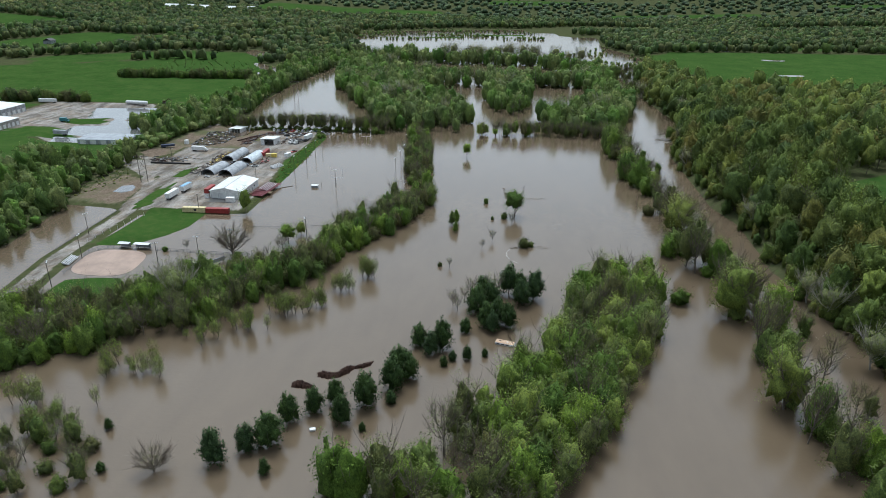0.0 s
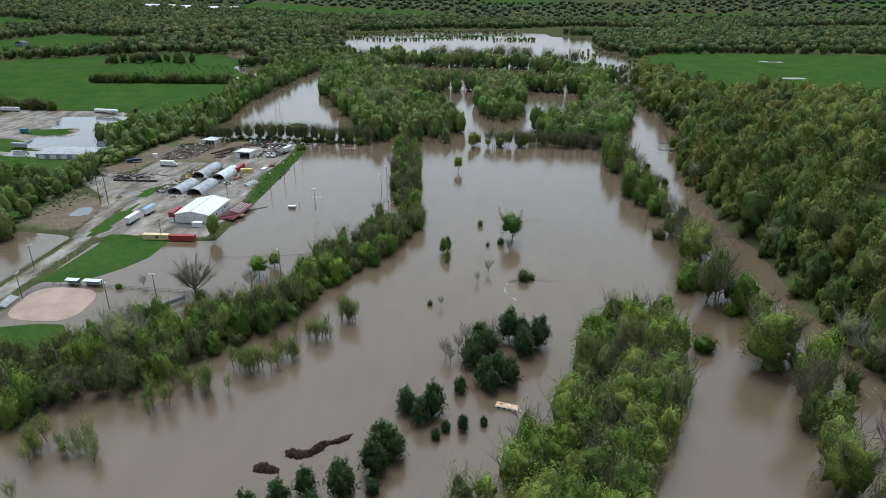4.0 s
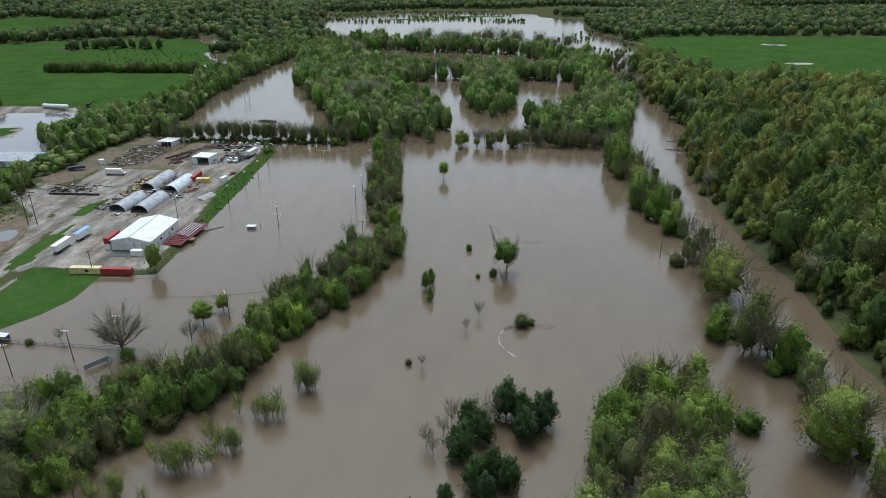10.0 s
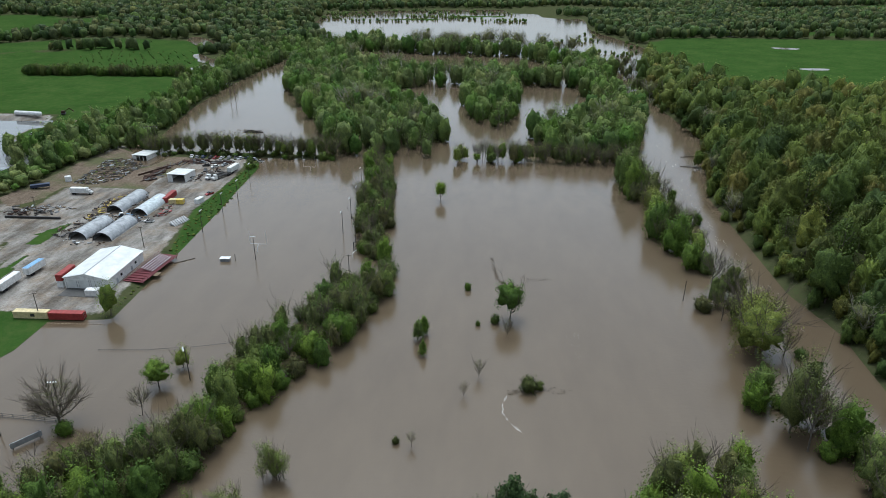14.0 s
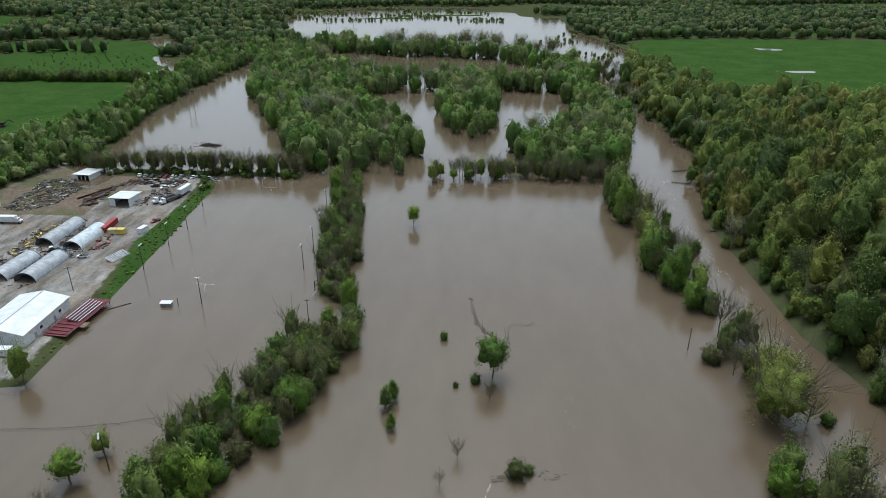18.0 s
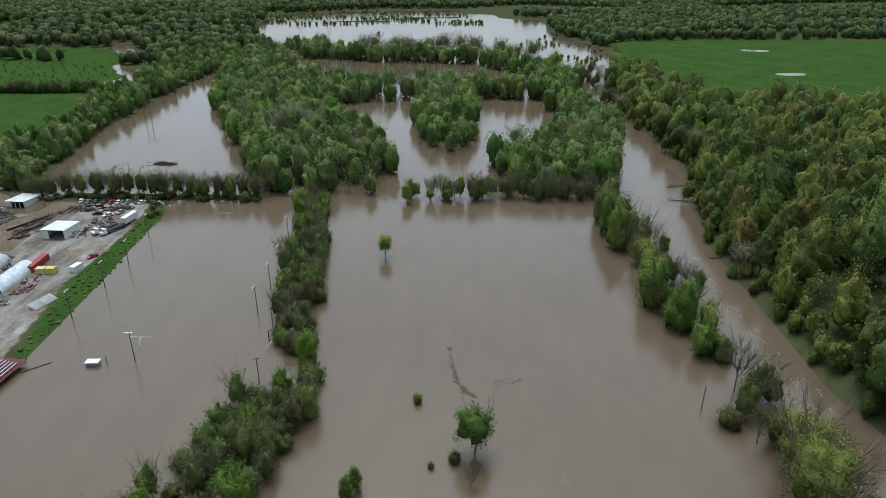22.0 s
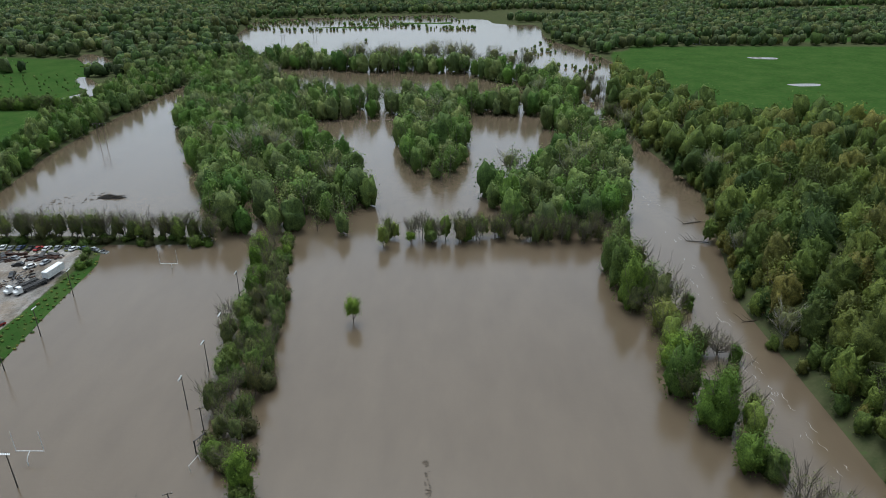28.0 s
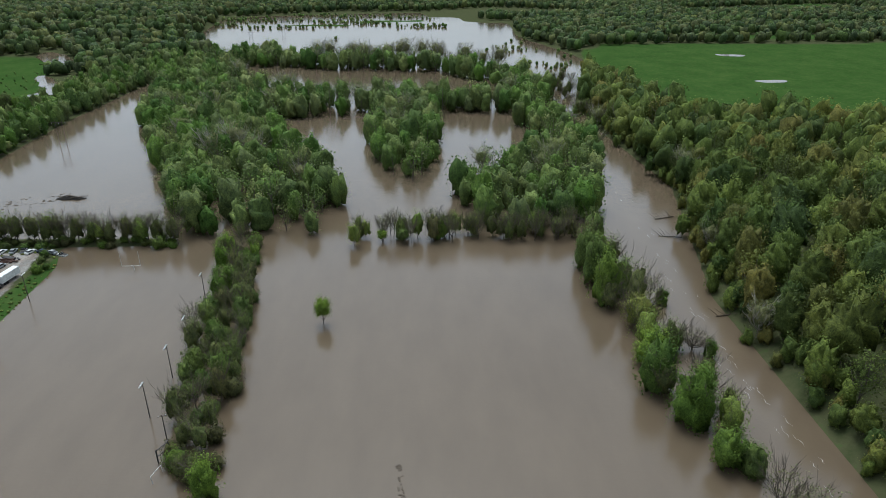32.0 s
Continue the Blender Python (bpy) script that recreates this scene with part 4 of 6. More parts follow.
TEAL = plain("teal_paint", (0.03, 0.16, 0.17), 0.4, 0.5, wear=0.2)
CAR_RED = plain("red_car_paint", (0.32, 0.03, 0.03), 0.35, 0.5, wear=0.15)
CAR_GREY = plain("grey_car_paint", (0.22, 0.23, 0.24), 0.35, 0.5, wear=0.15)
DARK = plain("dark_steel", (0.035, 0.033, 0.032), 0.6, 0.4, wear=0.3)
RUBBER = plain("tyre_rubber", (0.02, 0.02, 0.02), 0.9, 0.2, wear=0.2)
RUST = plain("rusted_sheet", (0.055, 0.028, 0.019), 0.85, 0.2, wear=0.5, scale=1.2)
POLE = plain("creosoted_pole", (0.10, 0.085, 0.07), 0.9, 0.15, wear=0.4)
TIMBER = plain("old_timber", (0.20, 0.15, 0.10), 0.9, 0.15, wear=0.4)
CONCRETE = plain("concrete", (0.36, 0.34, 0.31), 0.9, 0.2, wear=0.3, scale=0.5)
ASPHALT = plain("wet_asphalt", (0.06, 0.058, 0.055), 0.6, 0.4, wear=0.3, scale=0.4)
MUD = plain("wet_infield_clay", (0.30, 0.215, 0.165), 0.6, 0.35, wear=0.25, scale=0.12)
PEACH = plain("faded_peach_paint", (0.52, 0.36, 0.24), 0.6, 0.3, wear=0.35)
FOAM = plain("river_foam", (0.5, 0.47, 0.42), 0.8, 0.2, wear=0.4, scale=2.0)
DRIFT = plain("drift_wood", (0.10, 0.08, 0.06), 0.95, 0.1, wear=0.5, scale=2.0)
SHALLOW = plain("shallow_grey_water", (0.13, 0.132, 0.13), 0.06, 0.5, wear=0.2, scale=0.05)
SODDEN = plain("sodden_reed", (0.022, 0.019, 0.016), 0.9, 0.15, wear=0.5, scale=1.5)
GLASS = plain("dark_window_glass", (0.03, 0.035, 0.04), 0.1, 0.6, wear=0.1)
LAMP = plain("lamp_housing", (0.72, 0.73, 0.72), 0.35, 0.5, wear=0.1)


# ---- vehicles and boxes ----
def wheels(parent, spots, radius=0.42, width=0.28):
    for x, y in spots:
        part("wheel", rod((x - width / 2, y, radius), (x + width / 2, y, radius), radius, sides=10), RUBBER, parent)


def container(x, y, turn, paint, length=12.2, z=None, group="", label="", width=2.44, height=2.6):
    t = thing("shipping_container", x, y, z, turn, label, "container", group)
    part("body", box((0, 0, height / 2), (length, width, height), bevel=0.04), paint, t)
    for k in range(int(length / 1.0)):
        for s in (-1, 1):
            part("rib", box((-length / 2 + 0.6 + k * 1.0, s * (width / 2 + 0.02), height / 2), (0.35, 0.06, height - 0.35)), paint, t)
    for s in (-1, 1):
        part("door", box((length / 2 + 0.03, s * width / 4, height / 2), (0.06, width / 2 - 0.06, height - 0.25), bevel=0.02), paint, t)
        part("lock_bar", rod((length / 2 + 0.09, s * 0.35, 0.2), (length / 2 + 0.09, s * 0.35, height - 0.2), 0.03, sides=6), ALU, t)
    return t


def semi_trailer(x, y, turn, paint, length=12.0, top=None, label="", group=""):
    t = thing("semi_trailer", x, y, None, turn, label, "trailer", group)
    part("body", box((0, 0, 2.55), (2.5, length, 2.75), bevel=0.06), paint, t)
    part("roof", box((0, 0, 3.95), (2.45, length - 0.1, 0.06)), top or paint, t)
    part("chassis", box((0, 0, 1.0), (1.2, length - 0.6, 0.3)), DARK, t)
    for s in (-1, 1):
        part("landing_leg", box((s * 0.7, length / 2 - 2.5, 0.45), (0.14, 0.14, 0.9)), DARK, t)
        part("door", box((s * 0.6, -length / 2 - 0.03, 2.5), (1.1, 0.06, 2.5), bevel=0.02), paint, t)
    wheels(t, [(s * 0.95, -length / 2 + k) for s in (-1, 1) for k in (1.4, 2.6)], 0.5)
    return t


def box_truck(x, y, turn, label, cab=WHITE, load=WHITE, length=8.5):
    t = thing("box_truck", x, y, None, turn, label, "truck")
    part("cargo_box", box((0, -1.0, 2.3), (2.4, length - 2.6, 2.6), bevel=0.05), load, t)
    part("chassis", box((0, 0, 0.8), (1.1, length, 0.3)), DARK, t)
    f = length / 2
    part("cab", prism([(f - 2.2, 0.7), (f - 0.1, 0.7), (f, 1.5), (f - 0.9, 1.7), (f - 1.25, 2.6), (f - 2.2, 2.6)], -1.05, 1.05), cab, t).matrix_basis = pose(0, 0, 0, 0, 0, 90)
    part("windscreen", box((0, f - 1.02, 2.15), (1.8, 0.06, 0.8), tilt=-20), GLASS, t)
    wheels(t, [(s * 1.0, k) for s in (-1, 1) for k in (-f + 1.6, -f + 2.7, f - 1.1)], 0.48)
    return t


def car(x, y, turn, paint, kind="sedan", label="", group="", z=None):
    t = thing("pickup" if kind == "pickup" else "car", x, y, z, turn, label, "pickup truck" if kind == "pickup" else "car", group)
    w = 1.8
    part("body", prism([(-2.3, 0.35), (2.3, 0.35), (2.35, 0.75), (1.2, 0.95), (-2.2, 1.0), (-2.35, 0.7)], -w / 2, w / 2), paint, t).matrix_basis = pose(0, 0, 0, 0, 0, 90)
    top = [(-0.2, 0.95), (1.2, 0.95), (0.5, 1.6), (-0.1, 1.62)] if kind == "pickup" else [(-1.9, 0.97), (1.2, 0.95), (0.4, 1.5), (-1.2, 1.5)]
    part("cabin", prism(top, -w / 2 + 0.12, w / 2 - 0.12), GLASS, t).matrix_basis = pose(0, 0, 0, 0, 0, 90)
    part("roof", box((0, 0.2 if kind == "pickup" else -0.4, 1.56), (w - 0.35, 0.75 if kind == "pickup" else 1.6, 0.06), bevel=0.02), paint, t)
    if kind == "pickup":
        part("bed", box((0, -1.3, 1.03), (w - 0.2, 1.9, 0.1)), DARK, t)
    wheels(t, [(s * (w / 2 - 0.08), k) for s in (-1, 1) for k in (-1.4, 1.4)], 0.34, 0.22)
    return t


# ---- the yard: sheds and huts ----
def white_shed():
    t = thing("metal_shed", -148.2, 325.3, 1.25, -1.0, "large white metal shed with low gable roof and roll-up doors", "building")
    w, d, e, r = 8.7, 12.7, 4.4, 6.3
    part("wall", box((0, -d + 0.1, e / 2), (2 * w, 0.2, e)), WHITE, t)
    part("wall", box((0, d - 0.1, e / 2), (2 * w, 0.2, e)), WHITE, t)
    for s in (-1, 1):
        part("wall", box((s * (w - 0.1), 0, e / 2), (0.2, 2 * d - 0.4, e)), WHITE, t)
        part("gable", prism([(-w, e), (w, e), (0, r)], s * d - 0.1 - 0.1 * s, s * d + 0.1 - 0.1 * s), WHITE, t)
        part("roof_slope", prism([(0, r + 0.14), (s * (w + 0.35), e + 0.06), (s * (w + 0.35), e - 0.02), (0, r + 0.02)], -d - 0.35, d + 0.35), ROOF_WHITE, t, "plain white sheet metal")
        part("gutter", box((s * (w + 0.42), 0, e - 0.02), (0.14, 2 * d + 0.6, 0.14)), WHITE, t)
        for k in range(16):
            y = -d + 0.9 + k * (2 * d - 1.8) / 15
            q = math.degrees(math.atan2(r - e, w))
            ob = part("roof_rib", box((0, 0, 0), (w * 1.02, 0.05, 0.05)), ROOF_WHITE, t)
            ob.matrix_basis = pose(s * w / 2, y, (r + e) / 2 + 0.13, 0, s * q, 0)
    part("ridge_cap", box((0, 0, r + 0.15), (0.5, 2 * d + 0.6, 0.06)), GALV, t)
    for x in (-5.9, -1.0, 3.9):
        door = part("roll_up_door", box((x, -d - 0.03, 1.85), (4.0, 0.08, 3.6)), ROOF_WHITE, t)
        for k in range(6):
            part("slat", box((x, -d - 0.085, 0.4 + k * 0.58), (3.9, 0.03, 0.5)), ROOF_WHITE, door)
        for s in (-1, 1):
            part("door_frame", box((x + s * 2.08, -d - 0.04, 1.85), (0.14, 0.12, 3.7)), GALV, t)
    for y in (-7.0, 3.5):
        part("side_door", box((w + 0.03, y, 1.1), (0.08, 1.1, 2.1)), GALV, t)
        part("window", box((w + 0.03, y + 3.2, 2.2), (0.08, 1.3, 1.0)), GLASS, t)
    ap = thing("concrete_apron", -149.5, 309.4, None, 0, "dark wet concrete apron before the shed doors", "paving")
    tagged(ap, kind="structure")
    part("slab", box((0, 0, 0.05), (13.5, 6.2, 0.12), bevel=0.02), ASPHALT, ap)


white_shed()


def arch_hut(x, y, turn, width, length, height, sheet, label):
    """A corrugated half-round hut, open in front, its ribs standing out."""
    t = thing("arched_hut", x, y, 1.2, turn, label, "hut", "arched huts")
    n, arc = 12, []
    for k in range(n + 1):
        a = math.pi * k / n
        arc.append((math.cos(a) * width / 2, math.sin(a) * height))
    inner = [(px * 0.985, pz * 0.985) for px, pz in arc]
    for b in range(int(length / 1.5)):
        y0, y1 = b * 1.5, b * 1.5 + 1.46
        part("roof_panel", prism(arc + inner[::-1], y0, y1), sheet, t)
        out = [(px * 1.012, pz * 1.012) for px, pz in arc]
        part("rib", prism(out + arc[::-1], y1 - 0.1, y1 + 0.14), sheet, t)
    part("back_wall", prism(inner, length - 0.4, length - 0.25), sheet, t)
    part("door_frame", prism([(px, pz) for px, pz in arc] + [(px * 0.9, pz * 0.9) for px, pz in arc[::-1]], -0.08, 0.1), DARK, t)
    for s in (-1, 1):
        part("base_rail", box((s * width / 2, length / 2, 0.12), (0.3, length, 0.25)), CONCRETE, t)


arch_hut(-178.9, 356.4, -5, 8.8, 20.5, 3.7, GALV, "corrugated grey metal arched hut with open front")
arch_hut(-167.2, 355.6, -3, 9.0, 22.0, 3.9, GALV, "corrugated grey metal arched hut beside gravel lane")
arch_hut(-179.4, 388.2, -3, 8.2, 24.0, 3.8, GALV, "long corrugated metal arched hut amid scrap")
arch_hut(-166.0, 385.8, -3, 8.2, 21.0, 3.6, GLASSY, "pale translucent-sheeted arched hut with patched front")


def open_shed(x, y, w, d, h, turn, label, bays=1):
    t = thing("open_shed", x, y, None, turn, label, "shed")
    part("roof", box((0, 0, h + 0.15), (w + 0.8, d + 0.8, 0.14), tilt=-3, bevel=0.03), ROOF_WHITE, t)
    part("back_wall", box((0, d / 2 - 0.08, h / 2), (w, 0.16, h)), WHITE, t)
    for s in (-1, 1):
        part("side_wall", box((s * (w / 2 - 0.08), 0, h / 2), (0.16, d - 0.32, h)), WHITE, t)
    part("front_wall", box((-w / 2 + w * 0.14, -d / 2 + 0.08, h / 2), (w * 0.28, 0.16, h)), WHITE, t)
    for k in range(bays + 1):
        part("post", box((-w / 2 + 0.2 + k * (w - 0.4) / bays, -d / 2 + 0.02, h / 2), (0.25, 0.25, h)), WHITE, t)
    for k in range(6):
        part("roof_rib", box((-w / 2 + (k + 0.5) * w / 6, 0, h + 0.24), (0.06, d + 0.7, 0.05), tilt=-3), ROOF_WHITE, t)


open_shed(-169.2, 440.4, 10.2, 11.5, 4.0, -3, "white open-fronted shed with a flat metal roof")
open_shed(-211.0, 482.0, 9.6, 13.0, 3.2, -5, "white many-bayed shed standing at the flood edge", 4)

container(-156.7, 292.4, 2, CREAM, group="containers by the water", label="cream steel shipping container with a dark emblem panel")
ob = bpy.data.objects.get("shipping_container")
part("emblem", box((0.9, -1.27, 1.4), (1.5, 0.03, 1.1), bevel=0.01), DARK, ob, "plain dark emblem")
container(-144.3, 293.0, 2, RED, group="containers by the water", label="dark red steel shipping container on the gravel edge")
container(-159.2, 317.4, 90, WHITE, 9.2, 1.25, label="white steel container with another stacked on it")
container(-159.2, 317.4, 90, RED, 9.2, 3.88, label="red steel container stacked on a white one")
container(-161.6, 409.0, 92, RED, 12.2, label="red steel container beside an arched hut")
container(-156.8, 402.6, 2, CREAM, 3.4, label="pale cream storage container on gravel", height=2.4)
container(-153.1, 402.9, 2, YELLOW, 3.4, label="yellow storage container on gravel", height=2.4)
container(-144.5, 405.4, 76, WHITE, 4.8, label="small white storage container by the grass bank", height=2.4)
container(-143.6, 308.0, 4, WHITE, 4.6, label="white storage container before the metal shed")
semi_trailer(-178.4, 311.4, -1, WHITE, 11.0, label="white box trailer parked on gravel", group="parked trailers")
semi_trailer(-176.6, 324.0, -4, WHITE, 9.2, BLUE, label="white box trailer with a blue top", group="parked trailers")
semi_trailer(-145.2, 454.8, -9, WHITE, 9.6, label="white box trailer on the bank", group="parked trailers")
semi_trailer(-433, 566, 90, WHITE, 17, label="long white trailer at the far lot", group="parked trailers")
semi_trailer(-338.8, 448, 88, GALV, 11, label="grey trailer standing on the flooded lot", group="parked trailers")
box_truck(-209.8, 411.6, -88, "white box truck parked on gravel", length=11.5)
box_truck(-362, 487, -90, "teal truck on the far lot", TEAL, TEAL, 8)
car(-157.0, 378.0, 92, WHITE, "pickup", "white pickup with a black flatbed")
car(-144.0, 417.0, 150, CAR_RED, "pickup", "old red truck by the bank")
car(-322, 431, 80, WHITE, "sedan", "white car in shallow water")
car(-312, 523, 75, WHITE, "sedan", "white car on the grass strip")


def flatbed(x, y, turn, label):
    t = thing("flatbed_truck", x, y, None, turn, label, "truck", "flatbed trucks")
    part("cab", prism([(3.6, 0.7), (6.2, 0.7), (6.3, 1.6), (5.2, 1.8), (4.9, 2.9), (3.6, 2.9)], -1.15, 1.15), WHITE, t).matrix_basis = pose(0, 0, 0, 0, 0, 90)
    part("windscreen", box((0, 5.1, 2.4), (1.9, 0.06, 0.85), tilt=-15), GLASS, t)
    part("deck", box((0, -1.6, 1.15), (2.4, 10.0, 0.2)), DARK, t)
    for k in range(3):
        part("pipe", rod((-0.7 + 0.7 * k, -6.3, 1.5), (-0.7 + 0.7 * k, 3.0, 1.5), 0.24, sides=8), DARK, t)
    wheels(t, [(s * 1.0, k) for s in (-1, 1) for k in (-5.2, -4.0, 2.8, 5.4)], 0.5)


flatbed(-152.0, 444.5, 154, "white-cabbed flatbed truck loaded with dark pipes")
flatbed(-148.2, 444.0, 154, "white-cabbed flatbed truck loaded with dark pipes")
paints = [WHITE, CAR_GREY, NAVY, DARK, CAR_RED, WHITE, GALV, CAR_GREY, WHITE, NAVY, GALV, WHITE]
for k, p in enumerate(paints):
    car(-181 + k * 3.9 + rng.uniform(-0.5, 0.5), 480.2 + rng.uniform(-0.8, 0.8), rng.uniform(-20, 20) + (70 if k > 8 else 0), p, "pickup" if k % 4 == 3 else "sedan",
        "scrapped car parked along the bare tree row", "scrapped cars")
for k, (cx, cy, p) in enumerate(((-176, 472, DARK), (-170, 470, CAR_GREY), (-165, 464, DARK), (-159, 462, WHITE), (-155, 466, GALV), (-162, 455, DARK))):
    car(cx, cy, 40 + 31 * k, p, "sedan", "worn car among scrap in the yard", "scrapped cars")
tr = thing("tractor", -172.6, 382.5, None, 30, "dark tractor with a white roof", "tractor")
part("body", box((0, 0.6, 1.0), (1.0, 2.6, 0.8), bevel=0.1), DARK, tr)
part("cab", box((0, -0.7, 1.9), (1.3, 1.3, 1.3), bevel=0.08), GLASS, tr)
part("roof", box((0, -0.7, 2.6), (1.5, 1.5, 0.12), bevel=0.04), WHITE, tr)
wheels(tr, [(-0.9, -0.8), (0.9, -0.8)], 0.8, 0.4)
wheels(tr, [(-0.8, 1.4), (0.8, 1.4)], 0.5, 0.3)
dt = thing("dump_trailer", -236.5, 418, None, -60, "dark blue dump trailer by the hedge", "trailer")
part("tub", prism([(-1.2, 1.0), (1.2, 1.0), (1.4, 2.4), (-1.4, 2.4)], -4.5, 4.5), NAVY, dt)
wheels(dt, [(s * 0.9, k) for s in (-1, 1) for k in (-3.2, -2.0)], 0.5)
wt = thing("water_tank", -229, 431, None, 0, "round white tank on the yard edge", "tank")
part("tank", rod((0, 0, 0.1), (0, 0, 2.8), 1.7, 1.6, 14), WHITE, wt)
part("lid", rod((0, 0, 2.8), (0, 0, 3.1), 1.6, 0.4, 14), WHITE, wt)
gt = thing("gas_tank", -346.5, 570.5, None, -6, "long white horizontal gas tank on saddles", "tank")
part("shell", rod((-10.5, 0, 2.4), (10.5, 0, 2.4), 1.6, sides=16), WHITE, gt)
for s in (-1, 1):
    part("end_cap", rod((s * 10.5, 0, 2.4), (s * 11.6, 0, 2.4), 1.6, 0.6, 16), WHITE, gt)
    part("saddle", box((s * 6.5, 0, 0.6), (0.6, 2.6, 1.3)), CONCRETE, gt)


def rough_heap(name, poly, count, z0, label, mats, lo, hi, high, r):
    """Boards, pipes and sheets thrown together: one joined heap."""
    bm = bmesh.new()
    pts = scatter(poly, 1.2, r)
    for k in range(count):
        x, y = pts[int(r.integers(len(pts)))]
        s = r.uniform(lo, hi)
        z = z0 + abs(r.normal(0, high))
        add_box(bm, (x, y, z + 0.15), (s, s * r.uniform(0.08, 0.35), r.uniform(0.08, 0.5)), r.uniform(0, 180), r.normal(0, 14))
    me = bpy.data.meshes.new(name)
    bm.to_mesh(me)
    bm.free()
    for m in mats:
        me.materials.append(m)
    me.polygons.foreach_set("material_index", np.repeat(r.integers(len(mats), size=count), 6).astype(np.int32))
    tagged(new(name, me), label, "scrap", kind="stuff")


hr = np.random.default_rng(5)
rough_heap("scrap_heap", [(-224, 428), (-229, 470), (-214, 474), (-202, 461), (-203, 437), (-212, 426)], 760, 1.1, "weathered scrap timber and metal strewn over dirt", [TIMBER, DRIFT, GALV, DRIFT, DRIFT, DARK, DARK], 0.4, 2.9, 0.3, hr)
rough_heap("hut_scrap", [(-190, 378), (-184, 380), (-184.5, 408), (-176, 415), (-180, 420), (-192, 400)], 160, 1.2, "dark machinery and scrap piled along the huts", [DARK, RUST, YELLOW, DARK, TIMBER], 0.5, 2.6, 0.6, hr)
rough_heap("hut_front_scrap", [(-184, 350), (-162, 350), (-161, 355), (-184, 356)], 30, 1.0, "tyres and scrap before the hut fronts", [DARK, RUST, TIMBER, GALV], 0.4, 1.8, 0.4, hr)
rough_heap("lane_scrap", [(-190, 356), (-184.5, 356), (-184.5, 378), (-188, 384), (-194, 368)], 70, 1.2, "dark machinery and timber along the hut wall", [DARK, DARK, RUST, TIMBER, DRIFT], 0.5, 2.8, 0.5, hr)
rough_heap("gap_scrap", [(-174.4, 358), (-172.4, 358), (-171.5, 408), (-174, 410)], 90, 1.2, "dark scrap crowded between the huts", [DARK, DARK, RUST, DRIFT], 0.4, 1.8, 0.6, hr)
rough_heap("hut_end_scrap", [(-186, 378), (-160, 377), (-160, 385), (-186, 387)], 90, 1.2, "tyres, barrels and machinery before the far huts", [DARK, DARK, RUST, GALV, BLUE], 0.5, 2.2, 0.6, hr)
rough_heap("shed_scrap", [(-164, 436), (-158, 434), (-150, 452), (-160, 462), (-164, 452)], 90, 1.2, "dark machinery parts round the open shed", [DARK, DARK, RUST, DRIFT, GALV], 0.5, 2.6, 0.6, hr)
rough_heap("wall_scrap", [(-230, 380), (-214, 381), (-208, 384), (-222, 392), (-231, 388)], 80, 1.2, "dark twisted machinery behind the block wall", [DARK, DARK, RUST, DRIFT], 0.6, 3.4, 0.7, hr)
rough_heap("side_scrap", [(-158, 384), (-152, 386), (-155, 400), (-160, 398)], 70, 1.2, "small scrap with orange pieces beside the hut", [RUST, DARK, CAR_RED, TIMBER], 0.4, 2.0, 0.3, hr)
rough_heap("steel_stock", [(-190, 436), (-184, 436), (-184, 470), (-178, 476), (-150, 474), (-152, 470), (-176, 468), (-190, 462)], 90, 1.2, "long rusty steel sections laid on brown dirt", [RUST, DARK, RUST], 2.0, 7.0, 0.25, hr)
rough_heap("west_scrap", [(-226, 384), (-206, 386), (-200, 392), (-224, 396)], 60, 1.2, "scattered flat scrap on the gravel", [DARK, GALV, TIMBER], 0.5, 3.0, 0.2, hr)
for k, (cx, cy, w) in enumerate(((-191, 452, 20), (-186, 445, 12), (-172, 474, 9), (-160, 472, 14))):
    b = thing("steel_beam", cx, cy, None, 62 if k < 2 else 4, "rusty steel beam lying on dirt", "beam", "steel beams")
    part("web", box((0, 0, 0.45), (w, 0.12, 0.7)), RUST, b)
    for s in (0.1, 0.8):
        part("flange", box((0, 0, s), (w, 0.6, 0.1)), RUST, b)
wall = thing("retaining_wall", -213.7, 377.6, None, 1, "long low dark block wall", "wall")
for k in range(11):
    part("block", box((-12.3 + 2.46 * k, 0, 0.55), (2.4, 0.8, 1.1), bevel=0.05), DARK, wall)
kerb = thing("timber_edging", -146.5, 289.9, None, 2, "row of pale timber blocks along the gravel edge", "edging")
for k in range(26):
    part("block", box((-16 + 1.28 * k, 0.3 * math.sin(k * 0.9) * 0.2, 0.2), (1.0, 0.5, 0.5), 4 * math.sin(k * 2.1), bevel=0.04), TIMBER, kerb)


weeds = scatter([(-131, 300), (-131, 400), (-134, 465), (-140, 478), (-140, 440), (-141, 400), (-137, 372), (-134, 352), (-132, 318)], 2.0, wr) + scatter([(-225, 428), (-230, 472), (-214, 476), (-202, 462), (-203, 437), (-212, 426)], 3.4, wr)
weeds += scatter([(-236, 300), (-222, 340), (-238, 372), (-246, 362), (-240, 320)], 2.4, wr) + scatter([(-182, 474), (-146, 478), (-150, 486), (-182, 486)], 2.4, wr)
woodland("yard_weeds", weeds, WEED, 0.3, 1.2, HILL, "rank weeds and low brush over rough ground", wr)


